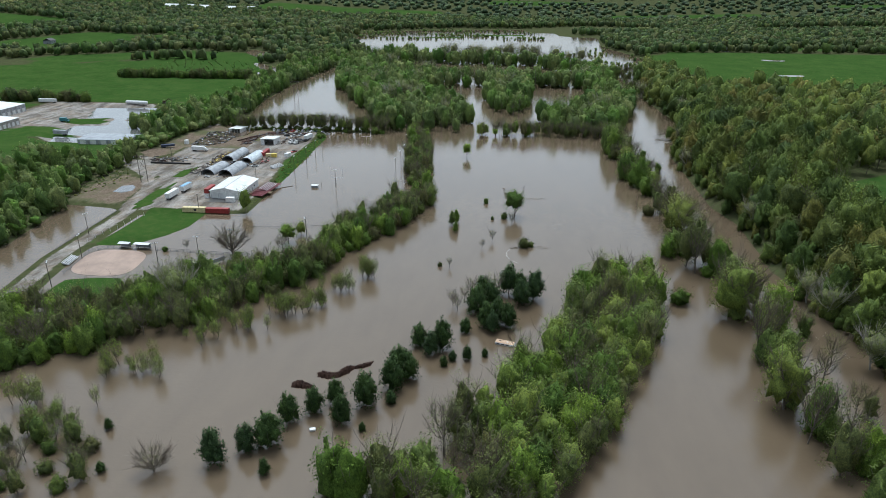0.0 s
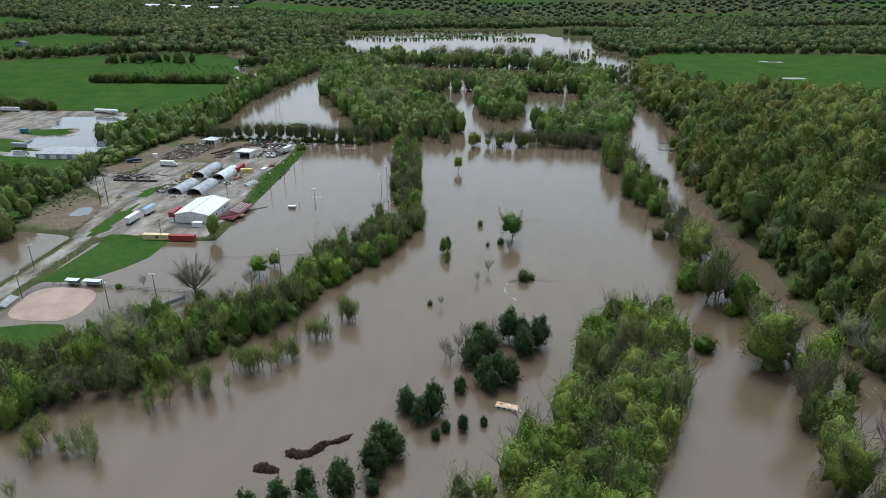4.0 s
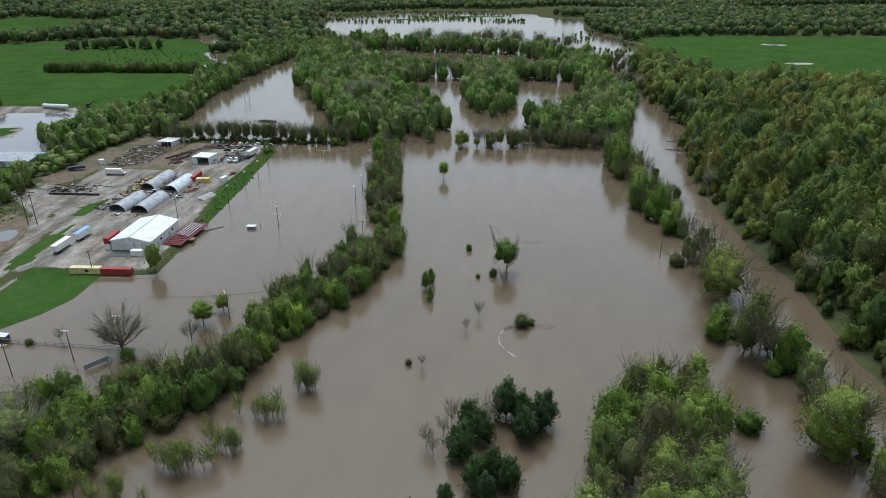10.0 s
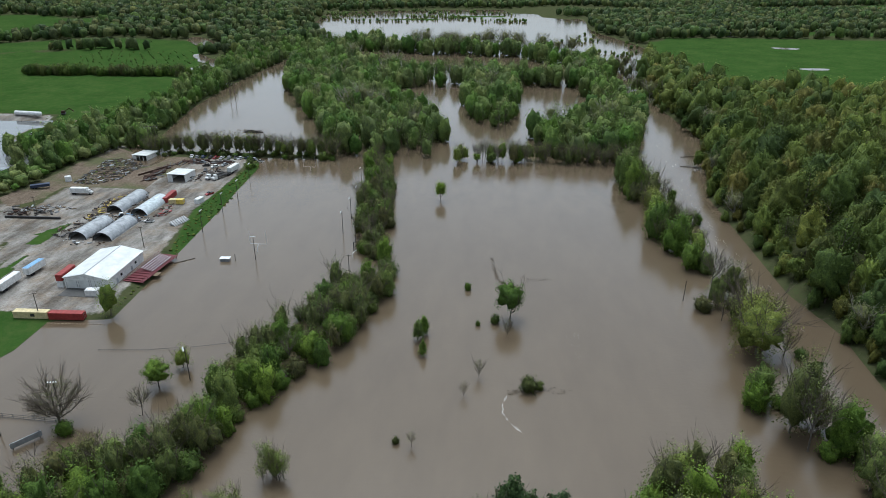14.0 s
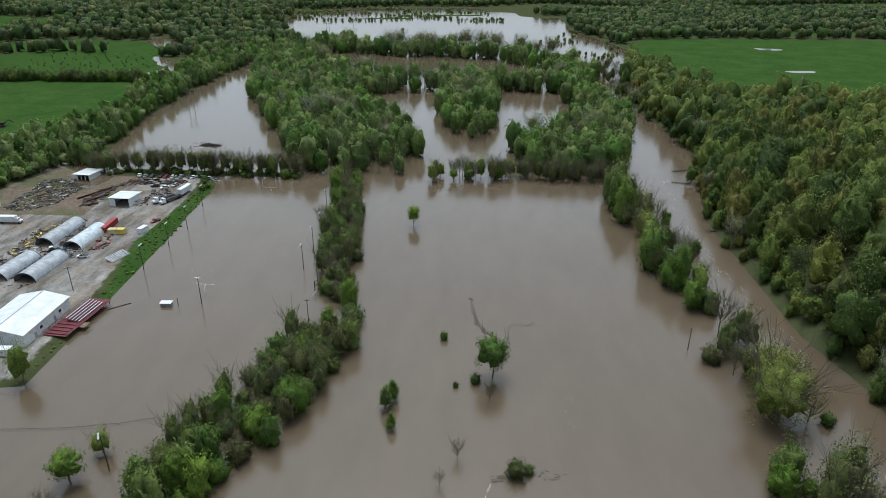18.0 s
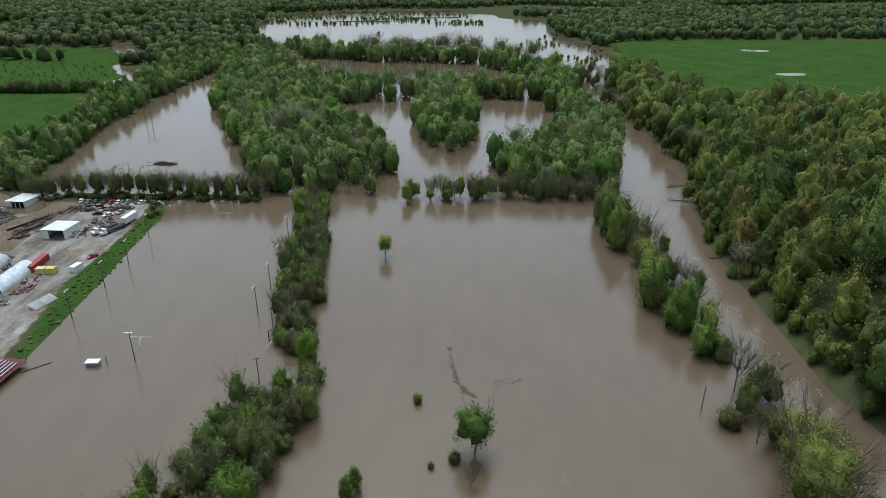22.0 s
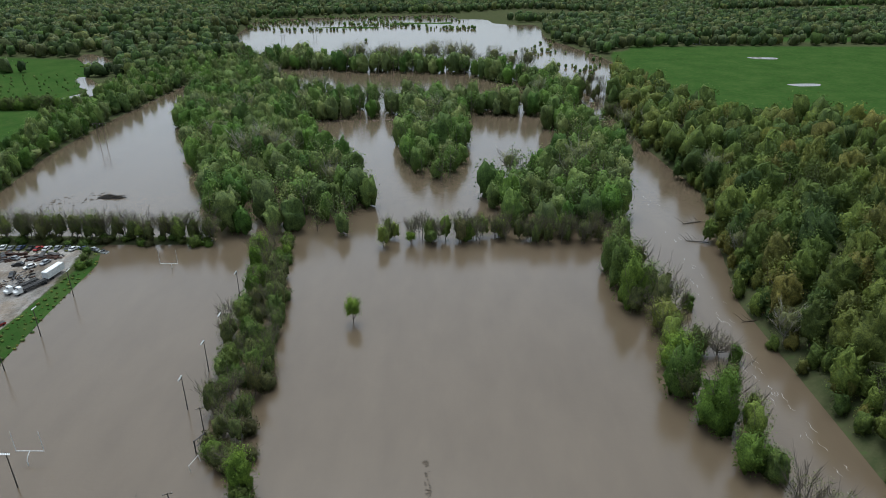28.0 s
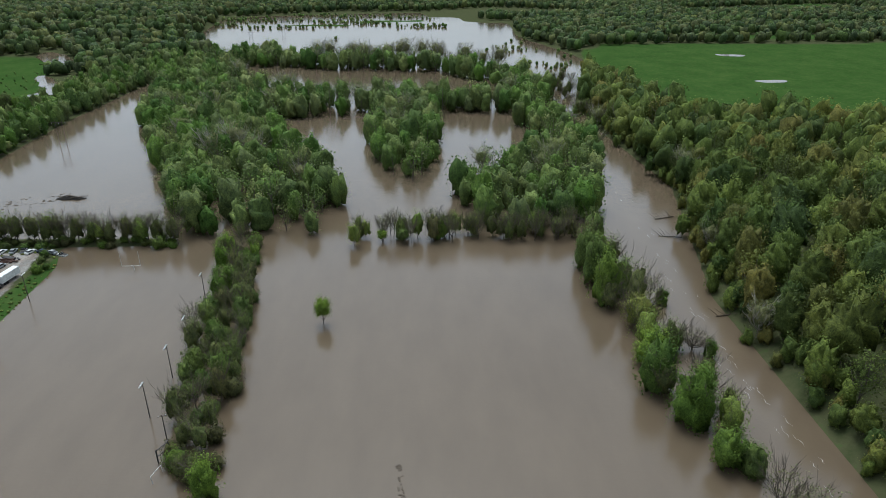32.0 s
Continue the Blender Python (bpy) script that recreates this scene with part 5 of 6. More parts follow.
# ---- stands, posts and lamps of the playing fields ----
def big_stand():
    t = thing("grandstand", -132.8, 331.3, 0.9, -6, "maroon steel grandstand with aluminium benches and railings", "grandstand")
    part("deck", box((0, 0, 0.75), (8.4, 25.0, 0.14)), MAROON, t)
    for k in range(7):
        for s in (-1, 1):
            part("leg", box((s * 3.9, -11.6 + 3.85 * k, 0.2), (0.16, 0.16, 1.2)), MAROON, t)
    for k in range(5):
        x, z = 2.6 - k * 1.1, 1.0 + 0.22 * k
        part("riser", box((x - 0.1, 3.0, z - 0.1), (0.95, 13.5, 0.08)), MAROON, t)
        part("bench", box((x, 3.0, z + 0.32), (0.32, 13.5, 0.06), bevel=0.01), ALU, t, "bare aluminium plank")
        for y in (-3, 3, 9):
            part("bracket", box((x, y, z + 0.1), (0.08, 0.08, 0.42)), MAROON, t)
    for s in (-1, 1):
        for k in range(9):
            part("rail_post", box((s * 4.15, -12.2 + 3.05 * k, 1.35), (0.08, 0.08, 1.2)), MAROON, t)
        for z in (1.35, 1.95):
            part("rail", box((s * 4.15, 0, z), (0.07, 24.6, 0.07)), MAROON, t)
    for k in range(4):
        part("cross_beam", box((-0.5, -11.5 + 2.0 * k, 0.95), (7.0, 0.3, 0.25)), MAROON, t)
    part("ramp", box((4.9, -4.5, 0.6), (2.6, 3.2, 0.1)), TIMBER, t)


big_stand()


def small_stand(x, y, turn, length, label, rows=5, z=None):
    t = thing("bleacher", x, y, z, turn, label, "bleacher", "aluminium bleachers")
    for k in range(rows):
        part("bench", box((0, k * 0.75, 0.45 + 0.28 * k), (length, 0.32, 0.06)), ALU, t)
        part("footboard", box((0, k * 0.75 - 0.38, 0.2 + 0.28 * k), (length, 0.26, 0.05)), ALU, t)
    for s in (-1, 0, 1):
        part("frame", prism([(0.0, 0.0), (rows * 0.75 - 0.4, 0.0), (rows * 0.75 - 0.4, 0.28 * rows), (0, 0.35)], -0.05, 0.05), GALV, t).matrix_basis = pose(s * length * 0.42, 0, 0, 0, 0, 90)


small_stand(-141.3, 378.0, 62 + 8, 9.5, "aluminium bleacher lying on the grass bank")
small_stand(-180.2, 225.6, 98, 9, "small aluminium bleacher beside the ball field", 4, 0.2)


def light_pole(x, y, turn, label, height=11.2, lamps=4, z=-0.3):
    t = thing("light_pole", x, y, z, turn, label, "light pole", "field light poles")
    part("shaft", rod((0, 0, -1), (0, 0, height + 0.3), 0.17, 0.11), POLE, t)
    arm = part("cross_arm", box((0, -0.15, height), (2.4, 0.14, 0.16)), POLE, t)
    for k in range(lamps):
        x0 = -1.05 + 2.1 * k / max(1, lamps - 1)
        part("lamp", add_rod(rod((x0, -0.2, height + 0.1), (x0, -0.55, height - 0.08), 0.1, 0.24, 10), (x0, -0.2, height), (x0, -0.2, height + 0.2), 0.05, sides=6), LAMP, t, "pale flood lamp")
    return t


for x, y in ((-128.5, 371), (-127.8, 393.5), (-127.5, 413), (-131, 441)):
    light_pole(x, y, 90, "dark wooden pole with pale flood lamps at field edge")
for x, y in ((-64.6, 375), (-64.5, 393), (-64.6, 409.5), (-68.2, 439.5)):
    light_pole(x, y, -90, "dark wooden pole with pale flood lamps in the water", 11.0)
light_pole(-95.2, 345.5, 0, "dark wooden pole with six flood lamps in the water", 10.9, 6)
for x, y, a in ((-172.4, 200.7, 120), (-178, 229, 100), (-140.2, 224.5, 20), (-126.4, 233.7, 0), (-191.8, 255.4, 60), (-86.7, 261.8, -60), (-115.5, 243.5, 10)):
    light_pole(x, y, a, "dark pole with flood lamps over the drowned ball field", 11.5, 4)


def utility_pole(x, y, turn, label, height=10.0, arms=1, z=None):
    t = thing("utility_pole", x, y, z, turn, label, "utility pole", "utility poles")
    part("shaft", rod((0, 0, -1), (0, 0, height), 0.17, 0.11), POLE, t)
    for k in range(arms):
        part("cross_arm", box((0, 0.15, height - 0.5 - 0.9 * k), (2.2, 0.12, 0.14)), POLE, t)
        for s in (-1, 0, 1):
            part("insulator", rod((s * 0.9, 0.15, height - 0.43 - 0.9 * k), (s * 0.9, 0.15, height - 0.2 - 0.9 * k), 0.06, 0.04, 6), LAMP, t)
    return t


for x, y, h in ((-154, 292.2, 10), (-215.2, 383, 9), (-145.2, 349.8, 10), (-53.4, 335, 10.5), (-57, 366, 9.5)):
    utility_pole(x, y, 20, "weathered wooden utility pole", h)
utility_pole(74.1, 324.5, 0, "lone wooden utility pole standing in the river flood", 8.5, 0, -0.3)


def h_frame(x, y, turn, height=17.0, gap=4.2, z=None):
    t = thing("power_pylon", x, y, z, turn, "tall two-legged wooden power line frame", "power pole", "power pylons")
    for s in (-1, 1):
        part("leg", rod((s * gap / 2, 0, -1), (s * gap / 2, 0, height), 0.22, 0.15), POLE, t)
    part("cross_arm", box((0, 0, height - 1.2), (gap * 2.2, 0.25, 0.3)), POLE, t)
    for s in (-1, 1):
        part("brace", rod((-s * gap / 2, 0.1 * s, height * 0.45), (s * gap / 2, 0.1 * s, height - 2.0), 0.09, sides=6), POLE, t)
    for s in (-1, 0, 1):
        part("insulator", rod((s * gap * 0.95, 0, height - 1.35), (s * gap * 0.95, 0, height - 2.3), 0.09, 0.07, 6), LAMP, t)


FRAMES = [(-186, 130), (-209, 337), (-213, 497), (-218, 648), (-208, 800), (-215, 960), (-205, 1120), (-190, 1260)]
for k, (x, y) in enumerate(FRAMES):
    h_frame(x, y, 5)
for k, ((x0, y0), (x1, y1)) in enumerate(zip(FRAMES, FRAMES[1:])):
    for s in (-1, 0, 1):
        line = []
        for q in range(9):
            f = q / 8
            line.append((x0 + (x1 - x0) * f + s * 4.0, y0 + (y1 - y0) * f, 15.6 + 1.0 - 4 * 3.2 * f * (1 - f)))
        tagged(new("power_line", raw_mesh("power_line", *tube(line, [0.025] * 9, 3), [DARK])), "thin dark sagging power line", "cable", "power lines")


def goal_post(x, y, turn):
    t = thing("goal_post", x, y, -0.3, turn, "white football goal post standing in flood water", "goal post", "goal posts")
    part("crossbar", rod((-3.55, 0, 3.2), (3.55, 0, 3.2), 0.09), WHITE, t)
    for s in (-1, 1):
        part("upright", rod((s * 3.55, 0, 3.12), (s * 3.55, 0, 9.3), 0.07), WHITE, t)
    line = [(0, 0.2 + 1.8 * math.sin(a) ** 1.5, 3.2 - 1.9 * (1 - math.cos(a))) for a in np.linspace(0, math.pi / 2, 7)] + [(0, 2.0, -1.0)]
    ob = new("gooseneck", raw_mesh("gooseneck", *tube(line, [0.11] * len(line), 8), [WHITE]))
    ob.parent = t


goal_post(-96.8, 354.8, 180)
goal_post(-103.2, 463.0, 0)
pb = thing("scorer_hut", -107.3, 343.4, -0.2, 3, "small drowned hut with a white flat roof", "hut")
part("wall", box((0, 0, 0.6), (3.6, 2.0, 1.6)), CAR_GREY, pb)
part("roof", box((0, 0, 1.5), (4.2, 2.5, 0.14), bevel=0.03), WHITE, pb)
lg = thing("floating_log", -124, 341.5, 0.0, 40, "dark log lying in flood water", "log")
part("log", rod((-4.2, 0, 0.08), (4.2, 0, 0.1), 0.24, 0.15), DRIFT, lg)
st = thing("stub_post", -103.2, 343.8, -0.3, 0, "short dark post in the water", "post")
part("shaft", rod((0, 0, -1), (0, 0, 3.2), 0.12), POLE, st)
sb = thing("scoreboard", -55.2, 359.0, -0.3, 62, "dark scoreboard frame on two posts by the trees", "scoreboard")
for s in (-1, 1):
    part("post", box((s * 1.9, 0, 2.0), (0.25, 0.25, 5.0)), DARK, sb)
for z in (2.4, 4.2):
    part("rail", box((0, 0, z), (3.8, 0.14, 0.2)), DARK, sb)
sg = thing("soccer_goal", -54.6, 352.6, 0.0, 75, "small white goal frame tipped in the flood", "goal frame")
for s in (-1, 1):
    part("post", rod((s * 2.0, 0, -0.3), (s * 2.0, 0.3, 1.9), 0.07), WHITE, sg)
part("crossbar", rod((-2.0, 0.3, 1.9), (2.0, 0.3, 1.9), 0.07), WHITE, sg)


def rail_fence(name, line, label, height=0.7, step=3.0, mesh_like=False):
    t = thing(name, line[0][0], line[0][1], 0.0, 0, label, "fence")
    ox, oy = line[0]
    for (x0, y0), (x1, y1) in zip(line, line[1:]):
        n = max(1, int(math.hypot(x1 - x0, y1 - y0) / step))
        for k in range(n):
            f = k / n
            part("post", rod((x0 + (x1 - x0) * f - ox, y0 + (y1 - y0) * f - oy, -0.6), (x0 + (x1 - x0) * f - ox, y0 + (y1 - y0) * f - oy, height + 0.1), 0.06, sides=6), DARK, t)
        for z in ((height,) if not mesh_like else (height, height * 0.5, 0.15)):
            part("rail", rod((x0 - ox, y0 - oy, z), (x1 - ox, y1 - oy, z), 0.055, sides=6), DARK, t)


rail_fence("outfield_fence", [(-123, 275), (-106, 276.5), (-93, 279), (-80, 283), (-70, 292), (-62, 312)], "dark low outfield fence just over the water", 0.4, 4.0)
rail_fence("ballfield_fence", [(-176, 213), (-179.5, 236), (-174, 241.8), (-150, 241.6), (-131, 241), (-112, 240)], "dark chain-link ball field fence in flood", 1.3, 3.0, True)
rail_fence("road_fence", [(-195, 232), (-197.5, 255), (-197, 290)], "dark roadside fence on a grass verge", 1.0, 3.5, True)
bs = thing("scoreboard", -117.5, 231.5, -0.2, 52, "pale leaning scoreboard panel beside the bare tree", "scoreboard")
part("panel", box((0, 0, 1.5), (7.5, 0.2, 1.6)), GALV, bs)
for s in (-1, 1):
    part("post", box((s * 3.2, 0.15, 0.8), (0.2, 0.2, 3.4)), DARK, bs)
outline = []
for k in range(44):
    a = 2 * math.pi * k / 44
    px, py = math.cos(a), math.sin(a)
    q = 1 / (abs(px) ** 3.2 + abs(py) ** 3.2) ** (1 / 3.2)
    outline.append((px * q * 14.0 + 1.5 * py * q, py * q * 13.5))
inf = tagged(new("infield"), "wet pinkish clay ball field infield", "infield", kind="structure")
inf.matrix_basis = pose(-164.0, 226.8, 0.07, 0, 0, 0)
part("clay", prism(outline, -0.3, 0.0), MUD, inf).matrix_basis = pose(0, 0, 0, 90, 0, 0)
for k, x in enumerate((-166.5, -158.0)):
    dg = thing("dugout", x, 243.0, 0.2, -2, "low dugout with a silver sheet roof", "dugout", "dugouts")
    part("roof", box((0, 0, 2.2), (5.5 + 2 * k, 2.2, 0.12), tilt=6), ALU, dg)
    part("back_wall", box((0, 1.0, 1.0), (5.3 + 2 * k, 0.15, 2.1)), CAR_GREY, dg)
    part("bench", box((0, 0.4, 0.5), (4.6 + 2 * k, 0.4, 0.08)), ALU, dg)
for k in range(9):
    ft = thing("fence_post", -187 + 0.9 * k, 247 + 4.6 * k, -0.2, 0, "pale slim post along the verge", "post", "verge posts")
    part("shaft", rod((0, 0, -0.5), (0, 0, 2.3), 0.06, sides=6), LAMP, ft)


# ---- west lot ----
def warehouse(x, y, w, d, h, turn, label, roof=ROOF_WHITE, rise=1.5):
    t = thing("warehouse", x, y, 1.6, turn, label, "warehouse", "warehouses")
    part("wall", box((0, 0, h / 2 - 1.1), (w, d, h + 2.2)), CONCRETE if d < 25 else GALV, t)
    for s in (-1, 1):
        part("roof_slope", prism([(0, h + rise), (s * (w / 2 + 0.3), h + 0.05), (s * (w / 2 + 0.3), h - 0.1), (0, h + rise - 0.2)], -d / 2 - 0.3, d / 2 + 0.3), roof, t)
    for k in range(5):
        part("bay_door", box((w / 2 + 0.04, -d / 2 + (k + 0.5) * d / 5, 1.9), (0.1, d / 5 * 0.55, 3.6)), WHITE, t)
        part("pilaster", box((w / 2 + 0.06, -d / 2 + (k + 0.02) * d / 5, h / 2), (0.14, 0.4, h)), CONCRETE, t)


warehouse(-450, 512, 48, 30, 7, 0, "pale metal warehouse with a white roof")
warehouse(-414, 462, 44, 24, 6, 0, "long concrete warehouse with a white roof")
warehouse(-285.5, 427.5, 19, 38, 4.0, -87, "low grey metal building with roller doors beside the flooded lot", GREY_ROOF, 0.9)
warehouse(-292, 546, 17, 11, 2.6, 8, "low building with a flat brown roof beside the drowned lot", TIMBER, 0.5)


def shallow_water(name, poly, z, label):
    """A sheet of shallow water over paving or mud."""
    bm = bmesh.new()
    bm.faces.new([bm.verts.new((x, y, z)) for x, y in poly])
    if bm.faces[:][0].normal.z < 0 or sum(a[0] * b[1] - b[0] * a[1] for a, b in zip(poly, poly[1:] + poly[:1])) < 0:
        bmesh.ops.reverse_faces(bm, faces=bm.faces[:])
    bmesh.ops.triangulate(bm, faces=bm.faces[:])
    me = bpy.data.meshes.new(name)
    bm.to_mesh(me)
    bm.free()
    me.materials.append(SHALLOW)
    tagged(new(name, me), label, "water", kind="structure")


shallow_water("lot_water", [(-404, 572), (-320, 574), (-304, 520), (-262, 470), (-278, 420), (-342, 422), (-356, 450), (-362, 495)], 0.03, "shallow grey water standing over a paved lot")
pz = float(land(np.array([-213.0]), np.array([324.0]))[0]) + 0.08
shallow_water("puddle", [(-217, 317), (-211, 316), (-207, 320), (-209, 327), (-213, 331), (-218, 328)], pz, "dark grey puddle on muddy ground")
ex = thing("excavator", -323, 577, None, 20, "orange-brown excavator on dirt", "excavator")
part("track_frame", box((0, 0, 0.6), (3.0, 4.0, 1.0), bevel=0.2), DARK, ex)
part("cab", box((0, 0, 1.9), (2.4, 3.0, 1.6), bevel=0.15), RUST, ex)
part("boom", prism([(1.0, 2.2), (4.5, 4.6), (7.5, 2.2), (7.4, 1.7), (4.4, 4.0), (1.2, 1.7)], -0.3, 0.3), RUST, ex)

# ---- what the flood left standing or carried ----
plant("spreading", -113.8, 240.0, 1.0, 1.0, label="large spreading bare tree beside the drowned ball field")
plant("lone", -94.4, 257.7, 0.85, 0.9, label="round dark green tree standing in the water")
plant("pale", -91.5, 268, 0.7, label="thin pale budding tree in the water")
plant("bare", -93, 245, 0.75)
plant("shrub", -110.0, 236.0, 0.8, label="dark round shrub under the bare tree")
plant("shrub", -146.4, 241.8, 0.45)
plant("bare", -137.4, 244.4, 0.4)
plant("pale", -130.3, 296.0, 1.0, 1.1, label="pale green budding tree at the corner of the yard")
plant("lone", 9.8, 306.0, 1.08, 1.1, label="lone rounded green tree in open flood water")
plant("bare", 8.6, 294.5, 0.5, 1.1)
plant("lone", -23.9, 422.3, 0.62, 1.35, label="slim lone green tree in open flood water")
for x, y, k in ((-20.9, 289.5, 0.85), (-19.3, 293.5, 0.8), (-18.3, 281.0, 0.62)):
    plant("cypress", x, y, k * 1.2, 0.95)
for x, y, k in ((-5.8, 326.5, 0.45), (-1.3, 300.8, 0.3), (4.6, 303.0, 0.55), (-21.3, 239.7, 0.35)):
    plant("shrub", x, y, k, 1.3)
for x, y, k in ((-17.0, 238.5, 0.35), (-0.2, 270.6, 0.45), (-4.3, 261.0, 0.35), (-8, 207, 0.5), (-10, 200, 0.45), (-12, 203, 0.5), (-6, 212, 0.55)):
    plant("bare", x, y, k, 1.2)
plant("shrub", 73.5, 216.3, 1.25, 0.95, label="dense dark green round shrub standing in the channel")
for x, y, k in ((-7.2, 489.5, 0.5), (2.2, 488.5, 0.6)):
    plant("lone", x, y, k, 1.0, label="small round dark green tree before the flooded woods")
CEDARS = [(-64.2, 110.5, .95), (-58, 116, .8), (-52.8, 119, 1.15), (-50.5, 129, .85), (-45.0, 134.5, .85), (-36.2, 130.5, .85), (-31.0, 139.0, 1.1), (-40, 139, .8), (-25.0, 148, 1.05), (-21, 154, 1.0), (-24.0, 155, 1.15),
          (-20.5, 174, .9), (-16, 169, .85), (-12.6, 173, 1.0), (-11.0, 162.5, .4), (-8.6, 166.2, .42), (-3.9, 167, .5), (1.8, 169.8, .35), (-50.1, 108.3, .45), (-29.6, 127.5, .3), (-24, 141, .5),
          (-3.2, 200, 1.15), (2, 206, 1.05), (-1, 210, 1.0), (8.6, 216, 1.2), (13.0, 213.5, 1.0), (18.2, 213, 1.15), (13.8, 207.5, 1.05), (1.0, 189.5, .95), (5, 192.5, 1.0), (9, 190, .95), (3.5, 186, .8), (-5.9, 184.5, .6), (-98.8, 120.4, .35), (-91.1, 104.3, .35)]
for x, y, k in CEDARS:
    plant("cedar", x, y, k * 1.08, rng.uniform(0.9, 1.15), group="cedars in the flood")
plant("bare", 2.5, 210.5, 0.85, 1.1, label="brown dead conifer among green cedars")
for cx, cy, n, sp in ((-73, 190, 7, 3.2), (-63, 197.5, 6, 3.0), (-55.5, 211, 5, 3.0), (-48, 225, 6, 2.6), (-84, 178, 7, 4.5), (-102, 148, 5, 3.0), (-115, 147, 4, 3.0), (-93, 170, 4, 4), (-113, 117, 6, 5.0), (-126, 128, 5, 5.0)):
    for k in range(2 * n):
        plant("willow", cx + rng.normal(0, sp), cy + rng.normal(0, sp * 0.5), rng.uniform(0.6, 1.35), rng.uniform(0.9, 1.25), group="willows along the drowned bank")
plant("spreading", -78, 106, 0.62, 0.85, label="broad nearly leafless willow bush in open flood water")
for x, y in scatter([(-125, 92), (-96, 94), (-92, 110), (-104, 117), (-122, 116)], 4.5, rng):
    plant(str(rng.choice(["leafy", "bare", "shrub", "budding"])), x, y, rng.uniform(0.55, 0.8), group="trees by the south channel")
for k in range(56):
    x = -214 + 118 * k / 55 + rng.normal(0, 1.2)
    plant("pale" if k % 9 == 4 else "bare" if k % 3 else "budding", x, 491.5 + rng.normal(0, 1.5), rng.uniform(0.85, 1.1), rng.uniform(0.85, 1.05), group="bare trees along the causeway")
for k in range(48):
    x = -215 + 120 * rng.uniform(0, 1)
    plant("shrub", x, 490 + rng.normal(0, 2.0), rng.uniform(0.5, 0.8), 0.75, group="shrubs along the causeway")
for x, y, k in ((-139, 462, 0.7), (-137.5, 466, 0.55), (-141, 470, 0.6), (-143, 476, 0.65), (-148, 483, 0.7), (-155, 484, 0.6), (-163, 485, 0.7)):
    plant("shrub", x, y, k, 0.9, group="shrubs on the yard bank")
plant("shrub", -101, 486, 1.0, 1.1, label="yellow-green shrub behind the goal post")
for k in range(62):
    x = -30 + 108 * rng.uniform(0, 1) ** 0.8
    plant(str(rng.choice(["bare", "budding", "pale", "leafy"], p=[0.34, 0.4, 0.18, 0.08])), x, 495 + rng.normal(0, 3.0), rng.uniform(0.65, 0.95), rng.uniform(0.95, 1.2), group="drowned trees before the woods")
for x, y, k in ((-108, 601, 1.5), (-98, 609, 1.6), (-86, 597, 1.45), (-142, 688, 1.4), (-143, 715, 1.3), (-153, 850, 1.5), (-100, 786, 1.5), (-104, 745, 1.2), (-2, 715, 1.3), (-7, 664, 1.3), (-14, 756, 1.2), (44, 580, 1.1), (84, 585, 1.3), (76, 574, 1.1), (-140, 642, 1.2), (-52, 560, 1.0), (87, 791, 1.2), (-175, 725, 1.2), (92, 549, 1.0), (118, 622, 1.0), (135, 682, 1.05), (146, 673, 1.0), (125, 300, 1.0), (128, 470, 0.95), (118, 408, 0.9), (-113, 190, 1.2), (-122, 200, 1.0), (124, 209, 1.0), (122, 222, 0.9), (124, 176, 1.0), (150, 560, 1.2)):
    plant("sycamore", x, y, k)
for k in range(26):
    x, y = 134 + rng.normal(0, 9), 700 + 150 * rng.uniform(0, 1)
    plant("bare" if k % 2 else "budding", x, y, rng.uniform(0.8, 1.1), group="drowned trees in the upper river")


def floating_camper():
    t = thing("drowned_camper", 8.2, 178.0, 0.0, -14, "peach and cream camper sunk to its windows in flood water", "camper")
    part("body", box((0, 0, 0.3), (6.6, 2.2, 1.0), tilt=4, bevel=0.12), WHITE, t)
    part("roof", box((0, 0, 0.9), (6.4, 2.1, 0.1), tilt=4, bevel=0.04), PEACH, t)
    for x in (-2.2, -0.6, 1.0):
        part("window", box((x, -1.12, 0.45), (1.0, 0.06, 0.4)), GLASS, t)
    part("roof_vent", box((0.8, 0, 1.02), (0.6, 0.6, 0.16), bevel=0.03), WHITE, t)
    part("roof_vent", box((-1.8, 0.2, 1.02), (0.6, 0.5, 0.14), bevel=0.03), RUST, t)
    part("tank", rod((3.6, -0.3, 0.1), (4.3, -0.3, 0.1), 0.3), WHITE, t)


floating_camper()


def buckled_sheet(x, y, turn, length, width, lift, seed):
    t = thing("rusted_wreck", x, y, -0.1, turn, "buckled dark rust-brown sheet metal lying in the water", "wreckage", "rusted wreckage")
    r = np.random.default_rng(seed)
    n = 12
    bm = bmesh.new()
    rows = []
    for k in range(n + 1):
        f = k / n
        w = width * (0.3 + 0.7 * math.sin(math.pi * min(0.92, f * 0.9 + 0.1)) ** 0.7) * r.uniform(0.75, 1.2)
        cx, top = length * (f - 0.5), lift * (0.15 + 0.85 * math.sin(math.pi * min(1.0, f * 0.85 + 0.12))) * r.uniform(0.75, 1.1)
        off = 0.9 * math.sin(f * 3.5 + seed) + r.normal(0, 0.15)
        rows.append([bm.verts.new((cx + r.normal(0, 0.15), off + w * (q - 0.5), top * (1 - (2 * q - 1) ** 2) + r.normal(0, 0.08))) for q in (0, 0.25, 0.5, 0.75, 1)])
    for a, b in zip(rows, rows[1:]):
        for k in range(4):
            bm.faces.new((a[k], a[k + 1], b[k + 1], b[k]))
    bmesh.ops.solidify(bm, geom=bm.faces[:], thickness=0.08)
    part("sheet", bm, RUST, t)


